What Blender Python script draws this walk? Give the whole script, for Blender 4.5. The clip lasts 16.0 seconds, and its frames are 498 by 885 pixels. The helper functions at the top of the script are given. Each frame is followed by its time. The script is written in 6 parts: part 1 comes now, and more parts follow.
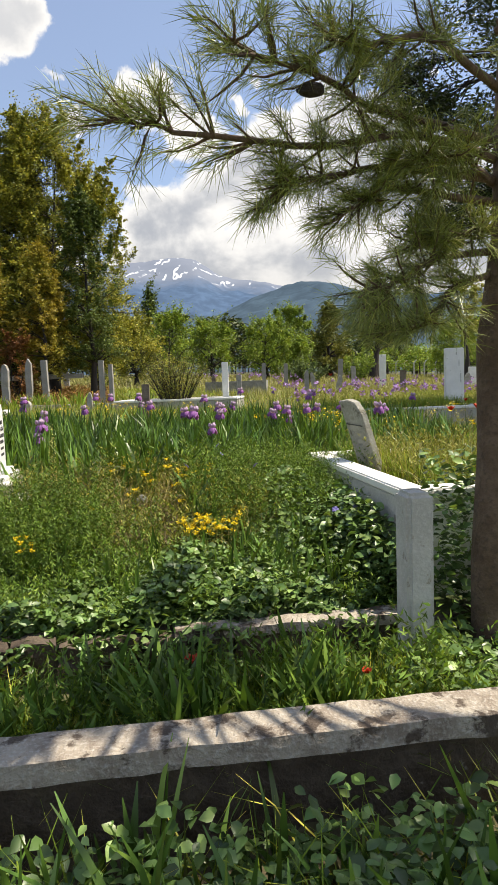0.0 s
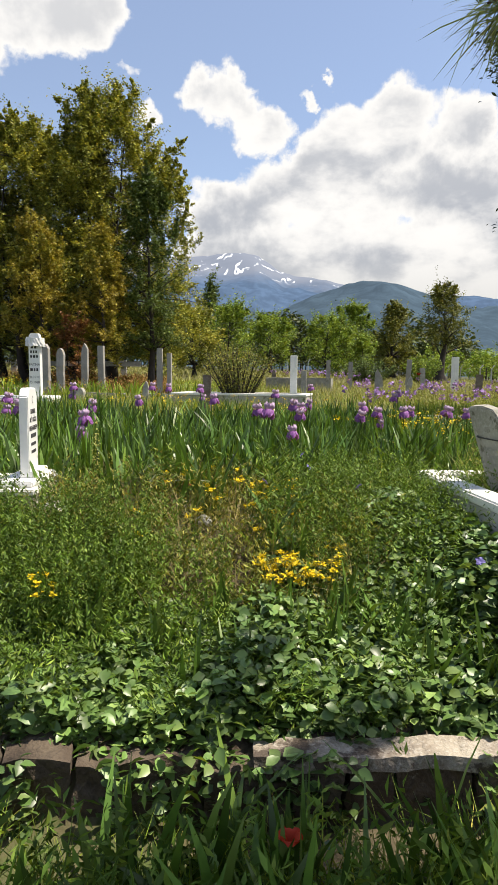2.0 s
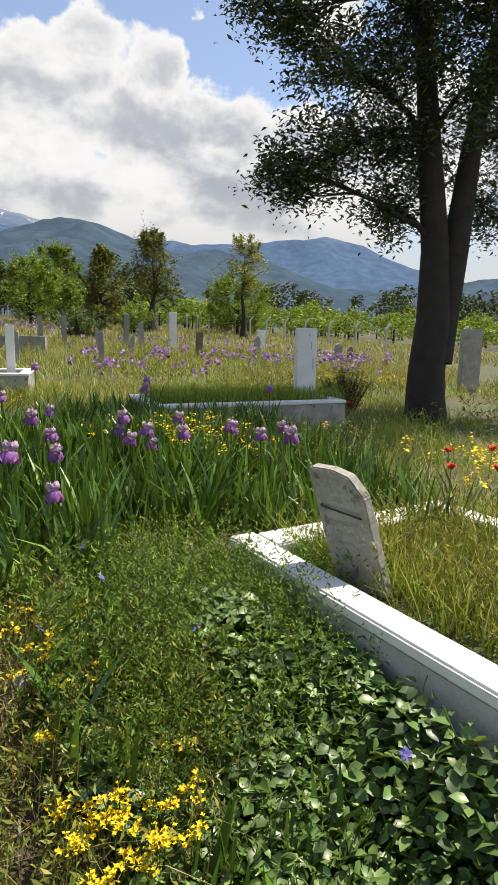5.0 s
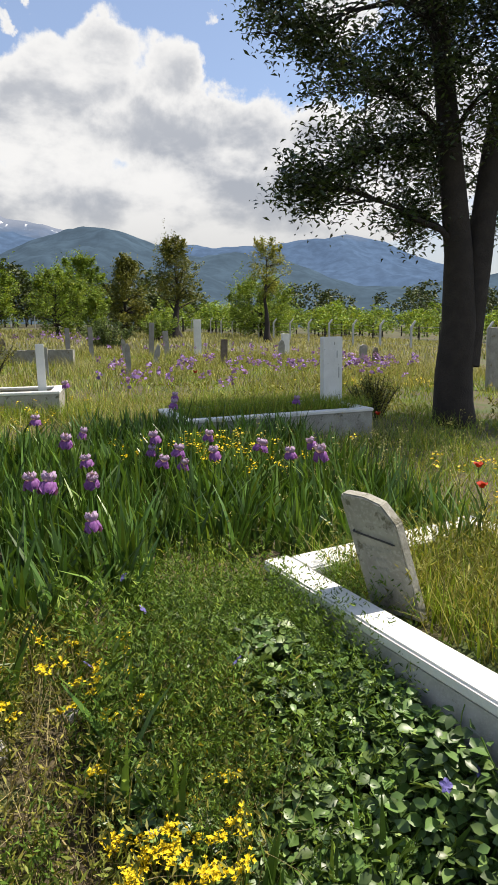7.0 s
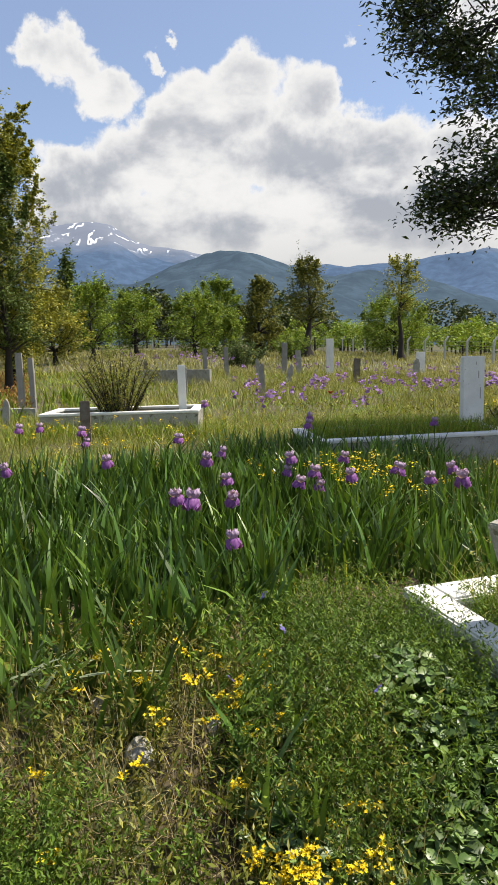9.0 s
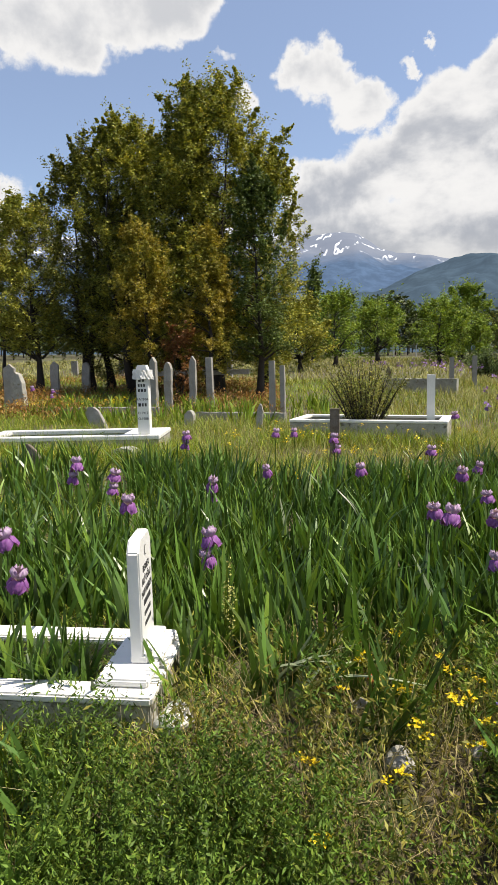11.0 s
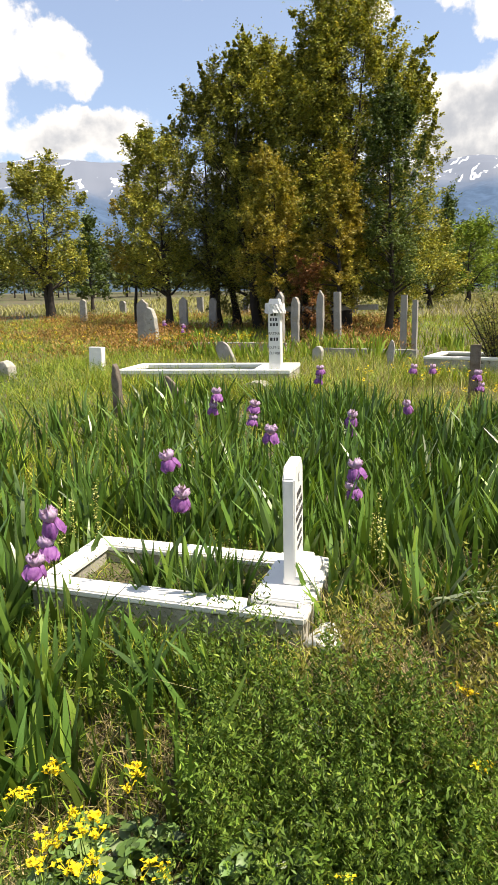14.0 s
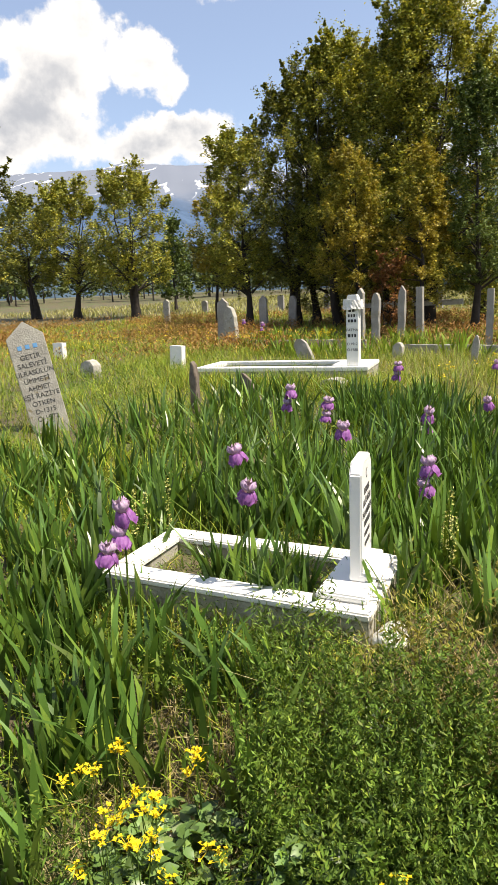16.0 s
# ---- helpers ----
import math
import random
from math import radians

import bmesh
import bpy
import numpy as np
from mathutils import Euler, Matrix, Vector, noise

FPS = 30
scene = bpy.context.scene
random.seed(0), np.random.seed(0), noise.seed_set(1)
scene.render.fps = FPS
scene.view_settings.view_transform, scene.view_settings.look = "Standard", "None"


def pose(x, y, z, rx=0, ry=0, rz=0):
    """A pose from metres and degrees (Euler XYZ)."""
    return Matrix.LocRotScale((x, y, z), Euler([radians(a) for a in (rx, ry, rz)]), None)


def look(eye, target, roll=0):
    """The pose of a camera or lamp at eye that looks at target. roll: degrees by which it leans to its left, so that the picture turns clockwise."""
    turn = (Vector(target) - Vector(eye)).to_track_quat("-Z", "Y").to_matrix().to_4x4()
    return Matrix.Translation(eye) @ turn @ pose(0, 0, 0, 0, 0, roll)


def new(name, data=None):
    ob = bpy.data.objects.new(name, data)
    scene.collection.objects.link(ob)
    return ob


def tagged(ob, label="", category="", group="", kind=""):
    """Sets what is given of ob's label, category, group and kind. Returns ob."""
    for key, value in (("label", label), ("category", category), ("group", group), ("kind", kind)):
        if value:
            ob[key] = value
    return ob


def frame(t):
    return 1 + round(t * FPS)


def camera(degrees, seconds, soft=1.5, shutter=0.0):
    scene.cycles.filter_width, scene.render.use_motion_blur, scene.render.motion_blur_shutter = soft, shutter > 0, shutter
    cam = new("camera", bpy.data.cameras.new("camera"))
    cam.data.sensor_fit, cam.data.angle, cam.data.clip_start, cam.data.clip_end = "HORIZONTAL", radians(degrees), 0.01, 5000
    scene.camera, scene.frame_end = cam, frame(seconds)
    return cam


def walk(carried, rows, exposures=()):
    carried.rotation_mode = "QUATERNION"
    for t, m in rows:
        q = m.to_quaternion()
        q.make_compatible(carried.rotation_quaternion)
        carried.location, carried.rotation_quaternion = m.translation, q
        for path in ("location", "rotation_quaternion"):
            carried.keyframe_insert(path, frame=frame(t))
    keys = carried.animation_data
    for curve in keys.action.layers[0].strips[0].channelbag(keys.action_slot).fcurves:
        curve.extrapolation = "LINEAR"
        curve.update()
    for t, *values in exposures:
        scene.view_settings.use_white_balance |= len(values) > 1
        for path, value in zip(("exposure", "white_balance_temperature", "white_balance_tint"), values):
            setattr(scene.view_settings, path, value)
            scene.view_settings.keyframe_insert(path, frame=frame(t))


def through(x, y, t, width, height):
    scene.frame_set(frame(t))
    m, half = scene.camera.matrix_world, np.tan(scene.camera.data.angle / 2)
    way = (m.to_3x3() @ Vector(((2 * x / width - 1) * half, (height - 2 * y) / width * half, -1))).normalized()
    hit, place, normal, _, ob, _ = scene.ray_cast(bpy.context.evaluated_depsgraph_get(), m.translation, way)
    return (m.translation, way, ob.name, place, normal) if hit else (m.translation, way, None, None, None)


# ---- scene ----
cam = camera(42.8, 16.0, soft=0.45)
PATH = [
    (0, (0.779, -0.073, 0.853), (0.69, 1.915, 0.66), -2.2),
    (0.5, (0.748, 0.044, 0.837), (0.67, 2.028, 0.593), -0.6),
    (1, (0.612, 0.431, 0.803), (0.563, 2.414, 0.55), 4.7),
    (1.5, (0.514, 0.68, 0.88), (0.467, 2.663, 0.624), 4.4),
    (2, (0.467, 1.016, 0.821), (0.216, 2.99, 0.62), 0.6),
    (2.5, (0.45, 1.411, 0.876), (0.238, 3.376, 0.574), -0.8),
    (3, (0.454, 1.466, 0.898), (0.434, 3.454, 0.682), -2.4),
    (3.5, (0.222, 1.797, 0.948), (0.461, 3.769, 0.711), 3.0),
    (4, (0.198, 2.106, 1.033), (0.591, 4.056, 0.823), 0.7),
    (4.5, (0.125, 2.305, 1.13), (0.649, 4.209, 0.809), 0.6),
    (4.7, (0.133, 2.355, 1.2), (0.764, 4.216, 0.838), 1.2),
    (6.8, (0.107, 2.33, 1.409), (0.68, 4.214, 1.057), -1.0),
    (7, (0.099, 2.321, 1.414), (0.651, 4.209, 1.056), -1.1),
    (7.5, (0.096, 2.327, 1.413), (0.614, 4.224, 1.051), -1.2),
    (8, (0.088, 2.314, 1.415), (0.589, 4.217, 1.056), -1.1),
    (8.5, (0.071, 2.291, 1.432), (0.476, 4.219, 1.088), -1.4),
    (9, (0.036, 2.297, 1.443), (0.195, 4.269, 1.151), -1.7),
    (9.5, (0.031, 2.295, 1.444), (-0.078, 4.272, 1.16), -2.4),
    (10, (-0.035, 2.256, 1.445), (-0.35, 4.213, 1.177), -2.4),
    (10.2, (-0.077, 2.22, 1.482), (-0.464, 4.165, 1.221), -2.1),
    (12.3, (-0.127, 2.215, 1.439), (-0.802, 4.079, 1.173), -1.8),
    (12.5, (-0.138, 2.224, 1.436), (-0.83, 4.076, 1.134), -2.0),
    (13, (-0.24, 2.179, 1.44), (-0.94, 4.018, 1.079), -1.5),
    (13.5, (-0.296, 2.167, 1.427), (-1.037, 3.98, 1.022), -1.8),
    (14, (-0.264, 2.153, 1.436), (-1.16, 3.888, 1.004), -1.5),
    (14.5, (-0.217, 2.181, 1.427), (-1.197, 3.87, 0.999), -2.4),
    (15, (-0.208, 2.178, 1.425), (-1.228, 3.843, 0.99), -2.6),
    (15.5, (-0.203, 2.169, 1.424), (-1.26, 3.811, 0.994), -2.4),
    (16, (-0.207, 2.172, 1.419), (-1.32, 3.777, 0.991), -2.6),
]
walk(cam, [(t, look(eye, target, roll)) for t, eye, target, roll in PATH],
     exposures=[(0, 0.67, 7120, 10), (3.5, 0.59, 6980, 10), (10, 0.47, 6880, 10), (12.5, 0.57, 7100, 11), (14, 0.86, 7330, 11), (16, 0.81, 7280, 11)])

# ---- light ----
SUN_AZ, SUN_EL = 76.0, 62.0


def az_dir(az, el):
    a, e = radians(az), radians(el)
    return Vector((math.sin(a) * math.cos(e), math.cos(a) * math.cos(e), math.sin(e)))


scene.view_settings.exposure = 0.0
sun = new("sun", bpy.data.lights.new("sun", "SUN"))
sun.data.energy, sun.data.angle, sun.data.color = 5.0, radians(0.5), (1.0, 0.935, 0.83)
sun.matrix_world = look(az_dir(SUN_AZ, SUN_EL) * 50, (0, 0, 0))


class Nodes:
    """A short way to write node trees."""

    def __init__(self, tree):
        self.tree = tree
        tree.nodes.clear()

    def put(self, value, socket):
        if isinstance(value, bpy.types.NodeSocket):
            self.tree.links.new(value, socket)
        elif isinstance(value, (tuple, list)) and len(value) == 3 and socket.type == "RGBA":
            socket.default_value = (*value, 1)
        else:
            socket.default_value = value

    def add(self, kind, out=0, props=None, **inputs):
        n = self.tree.nodes.new(kind)
        if props and "operation" in props:
            n.operation = props["operation"]
        if props and "interpolation_type" in props:
            n.interpolation_type = props["interpolation_type"]
        for k, v in inputs.items():
            key = int(k[1:]) if k[0] == "i" and k[1:].isdigit() else k.replace("_", " ")
            self.put(v, n.inputs[key])
        return n.outputs[out]

    def math(self, op, a, b=0.0, c=None):
        kw = {"i0": a, "i1": b}
        if c is not None:
            kw["i2"] = c
        return self.add("ShaderNodeMath", props={"operation": op}, **kw)

    def mix(self, f, a, b, blend="MIX"):
        n = self.tree.nodes.new("ShaderNodeMix")
        n.data_type, n.blend_type = "RGBA", blend
        for i, v in ((0, f), (6, a), (7, b)):
            self.put(v, n.inputs[i])
        return n.outputs[2]

    def ramp(self, f, lo, hi, a=0.0, b=1.0):
        return self.add("ShaderNodeMapRange", props={"interpolation_type": "SMOOTHSTEP"}, i0=f, i1=lo, i2=hi, i3=a, i4=b)

    def noise(self, vec, scale, detail=3.0, rough=0.55):
        return self.add("ShaderNodeTexNoise", Vector=vec, Scale=scale, Detail=detail, Roughness=rough)


# Sky: a clear sky with banks of cumulus, each given by azimuth, elevation, half width and half height.
CLOUDS = [
    (-9.6, 22.6, 3.4, 2.8), (-6.5, 20.4, 3.4, 2.2), (-9.0, 13.6, 6.0, 3.4), (-4.0, 15.6, 6.0, 3.8), (1.0, 18.2, 4.5, 4.2), (5.5, 20.2, 4.0, 3.8), (10.0, 20.0, 3.4, 3.2),
    (15.5, 15.2, 8.0, 3.6), (6.0, 9.5, 34.0, 6.0), (24.0, 13.0, 9.0, 5.0), (24.5, 24.0, 3.5, 3.0), (34.0, 15.0, 10.0, 6.0), (36.0, 27.0, 6.0, 4.0), (7.0, 15.5, 7.0, 3.6), (-2.0, 18.0, 3.0, 2.4), (2.0, 14.0, 6.0, 3.2),
]
WESTERN_CLOUDS = [
    (-33.0, 26.2, 8.0, 4.8), (-25.0, 27.2, 7.0, 3.4), (-19.5, 27.8, 3.0, 2.0), (-49.0, 19.0, 6.0, 4.2), (-42.3, 18.7, 3.6, 3.0), (-40.0, 13.0, 8.0, 2.4), (-52.0, 14.0, 9.0, 4.0), (-66.0, 22.0, 10.0, 7.0),
    (-17.7, 24.4, 1.6, 0.7), (-15.8, 21.2, 1.6, 1.3), (-2.2, 22.7, 0.9, 1.1), (-0.4, 23.8, 0.8, 0.8), (13.6, 23.6, 1.0, 0.9),
]
CLOUDS_BEHIND = [(60.0, 22.0, 20.0, 9.0), (95.0, 30.0, 24.0, 10.0), (-115.0, 25.0, 28.0, 11.0), (150.0, 24.0, 30.0, 10.0)]
world = bpy.data.worlds.new("sky")
scene.world = world
world.use_nodes = True
w = Nodes(world.node_tree)
ray = w.add("ShaderNodeTexCoord")
sep = w.tree.nodes.new("ShaderNodeSeparateXYZ")
w.put(ray, sep.inputs[0])
azim = w.math("MULTIPLY", w.math("ARCTAN2", sep.outputs[0], sep.outputs[1]), 57.2958)
elev = w.math("MULTIPLY", w.math("ARCSINE", sep.outputs[2]), 57.2958)
shift = w.tree.nodes.new("ShaderNodeSeparateXYZ")
w.put(w.add("ShaderNodeTexNoise", 1, Vector=ray, Scale=16.0, Detail=7.0, Roughness=0.6), shift.inputs[0])
azim = w.math("ADD", azim, w.math("MULTIPLY", w.math("SUBTRACT", shift.outputs[0], 0.5), 5.5))
elev_c = w.math("ADD", elev, w.math("MULTIPLY", w.math("SUBTRACT", shift.outputs[1], 0.5), 4.5))
field = None
for a, e, sa, se in CLOUDS + WESTERN_CLOUDS + CLOUDS_BEHIND:
    dx = w.math("MULTIPLY", w.math("SUBTRACT", azim, a), 1 / sa)
    dy = w.math("MULTIPLY", w.math("SUBTRACT", elev_c, e), 1 / se)
    one = w.math("SUBTRACT", min(1.0, 0.1 + 0.35 * se), w.math("ADD", w.math("MULTIPLY", dx, dx), w.math("MULTIPLY", dy, dy)))
    field = one if field is None else w.math("SMOOTH_MAX", field, one, 0.25)
puff = w.noise(ray, 11.0, 9.0, 0.56)
billow = w.noise(ray, 4.5, 4.0, 0.5)
dens = w.math("ADD", field, w.math("ADD", w.math("MULTIPLY", w.math("SUBTRACT", puff, 0.5), 2.7), w.math("MULTIPLY", w.math("SUBTRACT", billow, 0.5), 1.3)))
cover = w.ramp(dens, 0.02, 0.42)
core = w.ramp(dens, 0.3, 1.15)
shade_n = w.noise(w.add("ShaderNodeMapping", Vector=ray, Location=(0.0, 0.0, 0.05), Scale=(1.0, 1.0, 1.9)), 5.5, 6.0, 0.55)
belly = w.math("MULTIPLY", core, w.ramp(shade_n, 0.38, 0.56))
low = w.ramp(elev, 8.0, 30.0, 1.0, 0.55)
cloud_col = w.mix(w.math("MULTIPLY", belly, low), (12.2, 12.5, 13.0), (5.4, 6.0, 7.2))
sky_node = w.tree.nodes.new("ShaderNodeTexSky")
sky_node.sky_type, sky_node.sun_disc = "NISHITA", False
sky_node.sun_elevation, sky_node.sun_rotation = radians(SUN_EL), radians(SUN_AZ)
sky_node.dust_density, sky_node.ozone_density = 0.7, 1.2
sky = sky_node.outputs[0]
haze = w.ramp(elev, 4.0, 13.0, 0.75, 0.0)
clear = w.mix(0.2, w.mix(1.0, sky, (1.95, 2.1, 2.4), "MULTIPLY"), (8.6, 9.4, 10.4))
col = w.mix(haze, w.mix(cover, clear, cloud_col), (8.2, 8.5, 8.9))
back = w.add("ShaderNodeBackground", Color=col, Strength=0.0525)
out = w.tree.nodes.new("ShaderNodeOutputWorld")
w.put(back, out.inputs[0])


# ---- materials ----
def surface(name, colours, rough=0.8, scale=6.0, fine=60.0, bump=0.3, metal=0.0, spots=None, island=0.0, spec=0.5):
    """colours: two or three base colours, mixed by a coarse and a fine noise; spots: (colour, threshold, scale)."""
    m = bpy.data.materials.new(name)
    m.use_nodes = True
    n = Nodes(m.node_tree)
    co = n.add("ShaderNodeTexCoord", 3)
    big, small = n.noise(co, scale, 4.0), n.noise(co, fine, 3.0)
    c = n.mix(n.ramp(big, 0.35, 0.65), colours[0], colours[1])
    c = n.mix(n.ramp(small, 0.45, 0.75, 0.0, 0.6), c, colours[-1])
    if spots:
        c = n.mix(n.ramp(n.noise(co, spots[2], 6.0, 0.65), spots[1], spots[1] + 0.08), c, spots[0])
    if island:
        r = n.add("ShaderNodeNewGeometry", 8)
        c = n.mix(1.0, c, n.mix(r, (1 - island,) * 3, (1 + island,) * 3), "MULTIPLY")
    b = n.add("ShaderNodeBump", Strength=bump, Distance=0.01, Height=n.math("ADD", small, n.math("MULTIPLY", big, 1.5)))
    s = n.add("ShaderNodeBsdfPrincipled", Base_Color=c, Roughness=rough, Metallic=metal, Normal=b)
    s.node.inputs["Specular IOR Level"].default_value = spec
    o = m.node_tree.nodes.new("ShaderNodeOutputMaterial")
    n.put(s, o.inputs[0])
    return m


def leafy(name, colours, through=0.35, rough=0.55, patch=0.6, gloss=0.25):
    """Leaves: colours vary leaf by leaf and in patches, and light shines through them."""
    m = bpy.data.materials.new(name)
    m.use_nodes = True
    n = Nodes(m.node_tree)
    r = n.add("ShaderNodeNewGeometry", 8)
    co = n.add("ShaderNodeTexCoord", 3)
    c = n.mix(n.ramp(n.noise(co, patch, 3.0), 0.35, 0.65), colours[0], colours[1])
    c = n.mix(n.ramp(r, 0.62, 1.0), c, colours[-1])
    c = n.mix(1.0, c, n.mix(n.math("FRACT", n.math("MULTIPLY", r, 7.31)), (0.36,) * 3, (1.36,) * 3), "MULTIPLY")
    s = n.add("ShaderNodeBsdfPrincipled", Base_Color=c, Roughness=rough)
    s.node.inputs["Specular IOR Level"].default_value = gloss
    t = n.add("ShaderNodeBsdfTranslucent", Color=n.mix(1.0, c, (1.2, 1.1, 0.5), "MULTIPLY"))
    mixed = n.add("ShaderNodeMixShader", i0=through * 0.75, i1=s, i2=t)
    o = m.node_tree.nodes.new("ShaderNodeOutputMaterial")
    n.put(mixed, o.inputs[0])
    return m


SOIL = surface("soil_and_litter", [(0.07, 0.055, 0.032), (0.09, 0.08, 0.035), (0.15, 0.12, 0.07)], 0.95, 1.3, 30.0, 0.8, spots=((0.06, 0.085, 0.02), 0.5, 0.8))
WHITE = surface("whitewashed_concrete", [(0.8, 0.79, 0.75), (0.72, 0.71, 0.67), (0.82, 0.81, 0.78)], 0.75, 5.0, 80.0, 0.25, spots=((0.42, 0.40, 0.35), 0.66, 9.0))
MARBLE = surface("white_marble", [(0.82, 0.81, 0.79), (0.74, 0.74, 0.73), (0.8, 0.8, 0.78)], 0.45, 4.0, 50.0, 0.08, spots=((0.5, 0.48, 0.44), 0.7, 7.0))
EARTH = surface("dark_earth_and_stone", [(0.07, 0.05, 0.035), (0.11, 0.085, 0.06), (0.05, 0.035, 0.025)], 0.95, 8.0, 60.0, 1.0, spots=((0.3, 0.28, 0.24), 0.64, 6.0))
CONCRETE = surface("lichened_concrete", [(0.36, 0.32, 0.26), (0.22, 0.18, 0.14), (0.5, 0.47, 0.42)], 0.95, 7.0, 70.0, 1.0, spots=((0.08, 0.06, 0.045), 0.53, 8.0))
GREY_WHITE = surface("greyed_whitewash", [(0.5, 0.49, 0.45), (0.42, 0.41, 0.37), (0.58, 0.57, 0.53)], 0.85, 6.0, 70.0, 0.4, spots=((0.28, 0.25, 0.2), 0.6, 9.0))
STAINED_SHADED = surface("stained_shaded_concrete", [(0.40, 0.385, 0.33), (0.28, 0.265, 0.22), (0.5, 0.48, 0.43)], 0.9, 5.0, 60.0, 0.5, spots=((0.14, 0.13, 0.09), 0.56, 7.0))
STONE = surface("grey_stone", [(0.36, 0.35, 0.31), (0.27, 0.26, 0.23), (0.45, 0.44, 0.40)], 0.9, 6.0, 60.0, 0.7, spots=((0.2, 0.17, 0.1), 0.6, 9.0))
DARK_WOOD = surface("weathered_wood", [(0.13, 0.10, 0.075), (0.2, 0.17, 0.14), (0.08, 0.065, 0.05)], 0.95, 9.0, 90.0, 0.9)


# ---- shapes ----
def thing(name, label, category, at=(0, 0, 0), group="", kind="", turn=0.0):
    ob = new(name)
    ob.empty_display_size = 0.1
    ob.matrix_world = pose(*at, 0, 0, turn)
    return tagged(ob, label, category, group, kind)


def part(name, bm, material, parent=None, label=""):
    me = bpy.data.meshes.new(name)
    bm.to_mesh(me)
    bm.free()
    me.materials.append(material)
    ob = new(name, me)
    if parent:
        ob.parent = parent
    return tagged(ob, label)


def arrays(name, verts, faces, material, parent=None, smooth=True):
    """A mesh object from numpy arrays: verts n x 3, faces m x k of equal k."""
    me = bpy.data.meshes.new(name)
    verts, faces = np.asarray(verts, np.float32), np.asarray(faces, np.int32)
    k = faces.shape[1]
    me.vertices.add(len(verts))
    me.vertices.foreach_set("co", verts.ravel())
    me.loops.add(faces.size)
    me.loops.foreach_set("vertex_index", faces.ravel())
    me.polygons.add(len(faces))
    me.polygons.foreach_set("loop_start", np.arange(0, faces.size, k, dtype=np.int32))
    me.polygons.foreach_set("use_smooth", np.full(len(faces), smooth))
    me.update(calc_edges=True)
    me.materials.append(material)
    ob = new(name, me)
    if parent:
        ob.parent = parent
    return ob


def box(bm, lo, hi, m=None, bevel=0.008, rough=0.0, seg=2):
    """A bevelled box between two corners, with faces and edges knocked about by rough metres."""
    own = bmesh.new()
    bmesh.ops.create_cube(own, size=1.0)
    c, s = (Vector(lo) + Vector(hi)) / 2, Vector(hi) - Vector(lo)
    bmesh.ops.transform(own, verts=own.verts, matrix=Matrix.Translation(c) @ Matrix.Diagonal((*s, 1)))
    if rough:
        for _ in range(6):
            es = [e for e in own.edges if e.calc_length() > max(0.07, rough * 3)]
            if not es:
                break
            bmesh.ops.subdivide_edges(own, edges=es, cuts=1, use_grid_fill=True)
        for v in own.verts:
            v.co += noise.noise_vector(v.co * 6) * rough + noise.noise_vector(v.co * 19) * rough * 0.6
    elif bevel:
        bmesh.ops.bevel(own, geom=list(own.edges), offset=bevel, segments=seg, affect="EDGES", clamp_overlap=True)
    if m is not None:
        bmesh.ops.transform(own, verts=own.verts, matrix=m)
    at = [bm.verts.new(v.co) for v in own.verts]
    own.verts.index_update()
    for f in own.faces:
        bm.faces.new([at[v.index] for v in f.verts])
    own.free()


def outline_slab(bm, pts, thick, bevel=0.006, m=None, rough=0.0, seed=0.0):
    """A slab standing in the x-z plane: pts its outline, thick its depth along y."""
    vs = [bm.verts.new((x, -thick / 2, z)) for x, z in pts]
    f = bm.faces.new(vs)
    got = bmesh.ops.extrude_face_region(bm, geom=[f])
    moved = [g for g in got["geom"] if isinstance(g, bmesh.types.BMVert)]
    bmesh.ops.translate(bm, verts=moved, vec=(0, thick, 0))
    bmesh.ops.recalc_face_normals(bm, faces=bm.faces)
    bmesh.ops.bevel(bm, geom=list(bm.edges), offset=bevel, segments=2, affect="EDGES", clamp_overlap=True)
    if rough:
        for _ in range(3):
            bmesh.ops.triangulate(bm, faces=list(bm.faces))
            es = [e for e in bm.edges if e.calc_length() > 0.12]
            if es:
                bmesh.ops.subdivide_edges(bm, edges=es, cuts=1)
        for v in bm.verts:
            p = v.co * 5 + Vector((seed, 0, 0))
            v.co += noise.noise_vector(p) * rough + noise.noise_vector(p * 3.7) * rough * 0.6
    if m is not None:
        bmesh.ops.transform(bm, verts=bm.verts, matrix=m)


# ---- the ground ----
def lift(x, y):
    """Height of the ground: two terraces by the entrance, then a meadow that rises gently."""
    x, y = np.asarray(x, float), np.asarray(y, float)
    v = y - 0.17 * x
    up = 0.02 * (np.clip(y, 3, 140) - 4.3) + 0.02 * np.clip(-x, 0, 140) - 0.04 * np.clip(x, 0, 60) * np.clip((y - 4) / 5, 0, 1)
    s = np.clip((v - 3.2) / 1.5, 0, 1)
    bed = -0.37 + 0.37 * s * s * (3 - 2 * s)
    low = np.where(v < 1.79, -0.68, -0.53)
    k = np.clip((v - 2.80) / 0.05, 0, 1)
    z = low * (1 - k) + (bed + up) * k
    z = z + 0.02 * np.sin(1.7 * x + 0.6 * y) * np.cos(1.3 * y - 0.4 * x) + 0.012 * np.sin(4.1 * x - 1.1) * np.sin(3.7 * y)
    return z


def zat(x, y):
    return float(lift(x, y))


def spread(stops, counts):
    out = []
    for (a, b), n in zip(zip(stops, stops[1:]), counts):
        out += list(np.linspace(a, b, n, endpoint=False))
    return np.array(out + [stops[-1]])


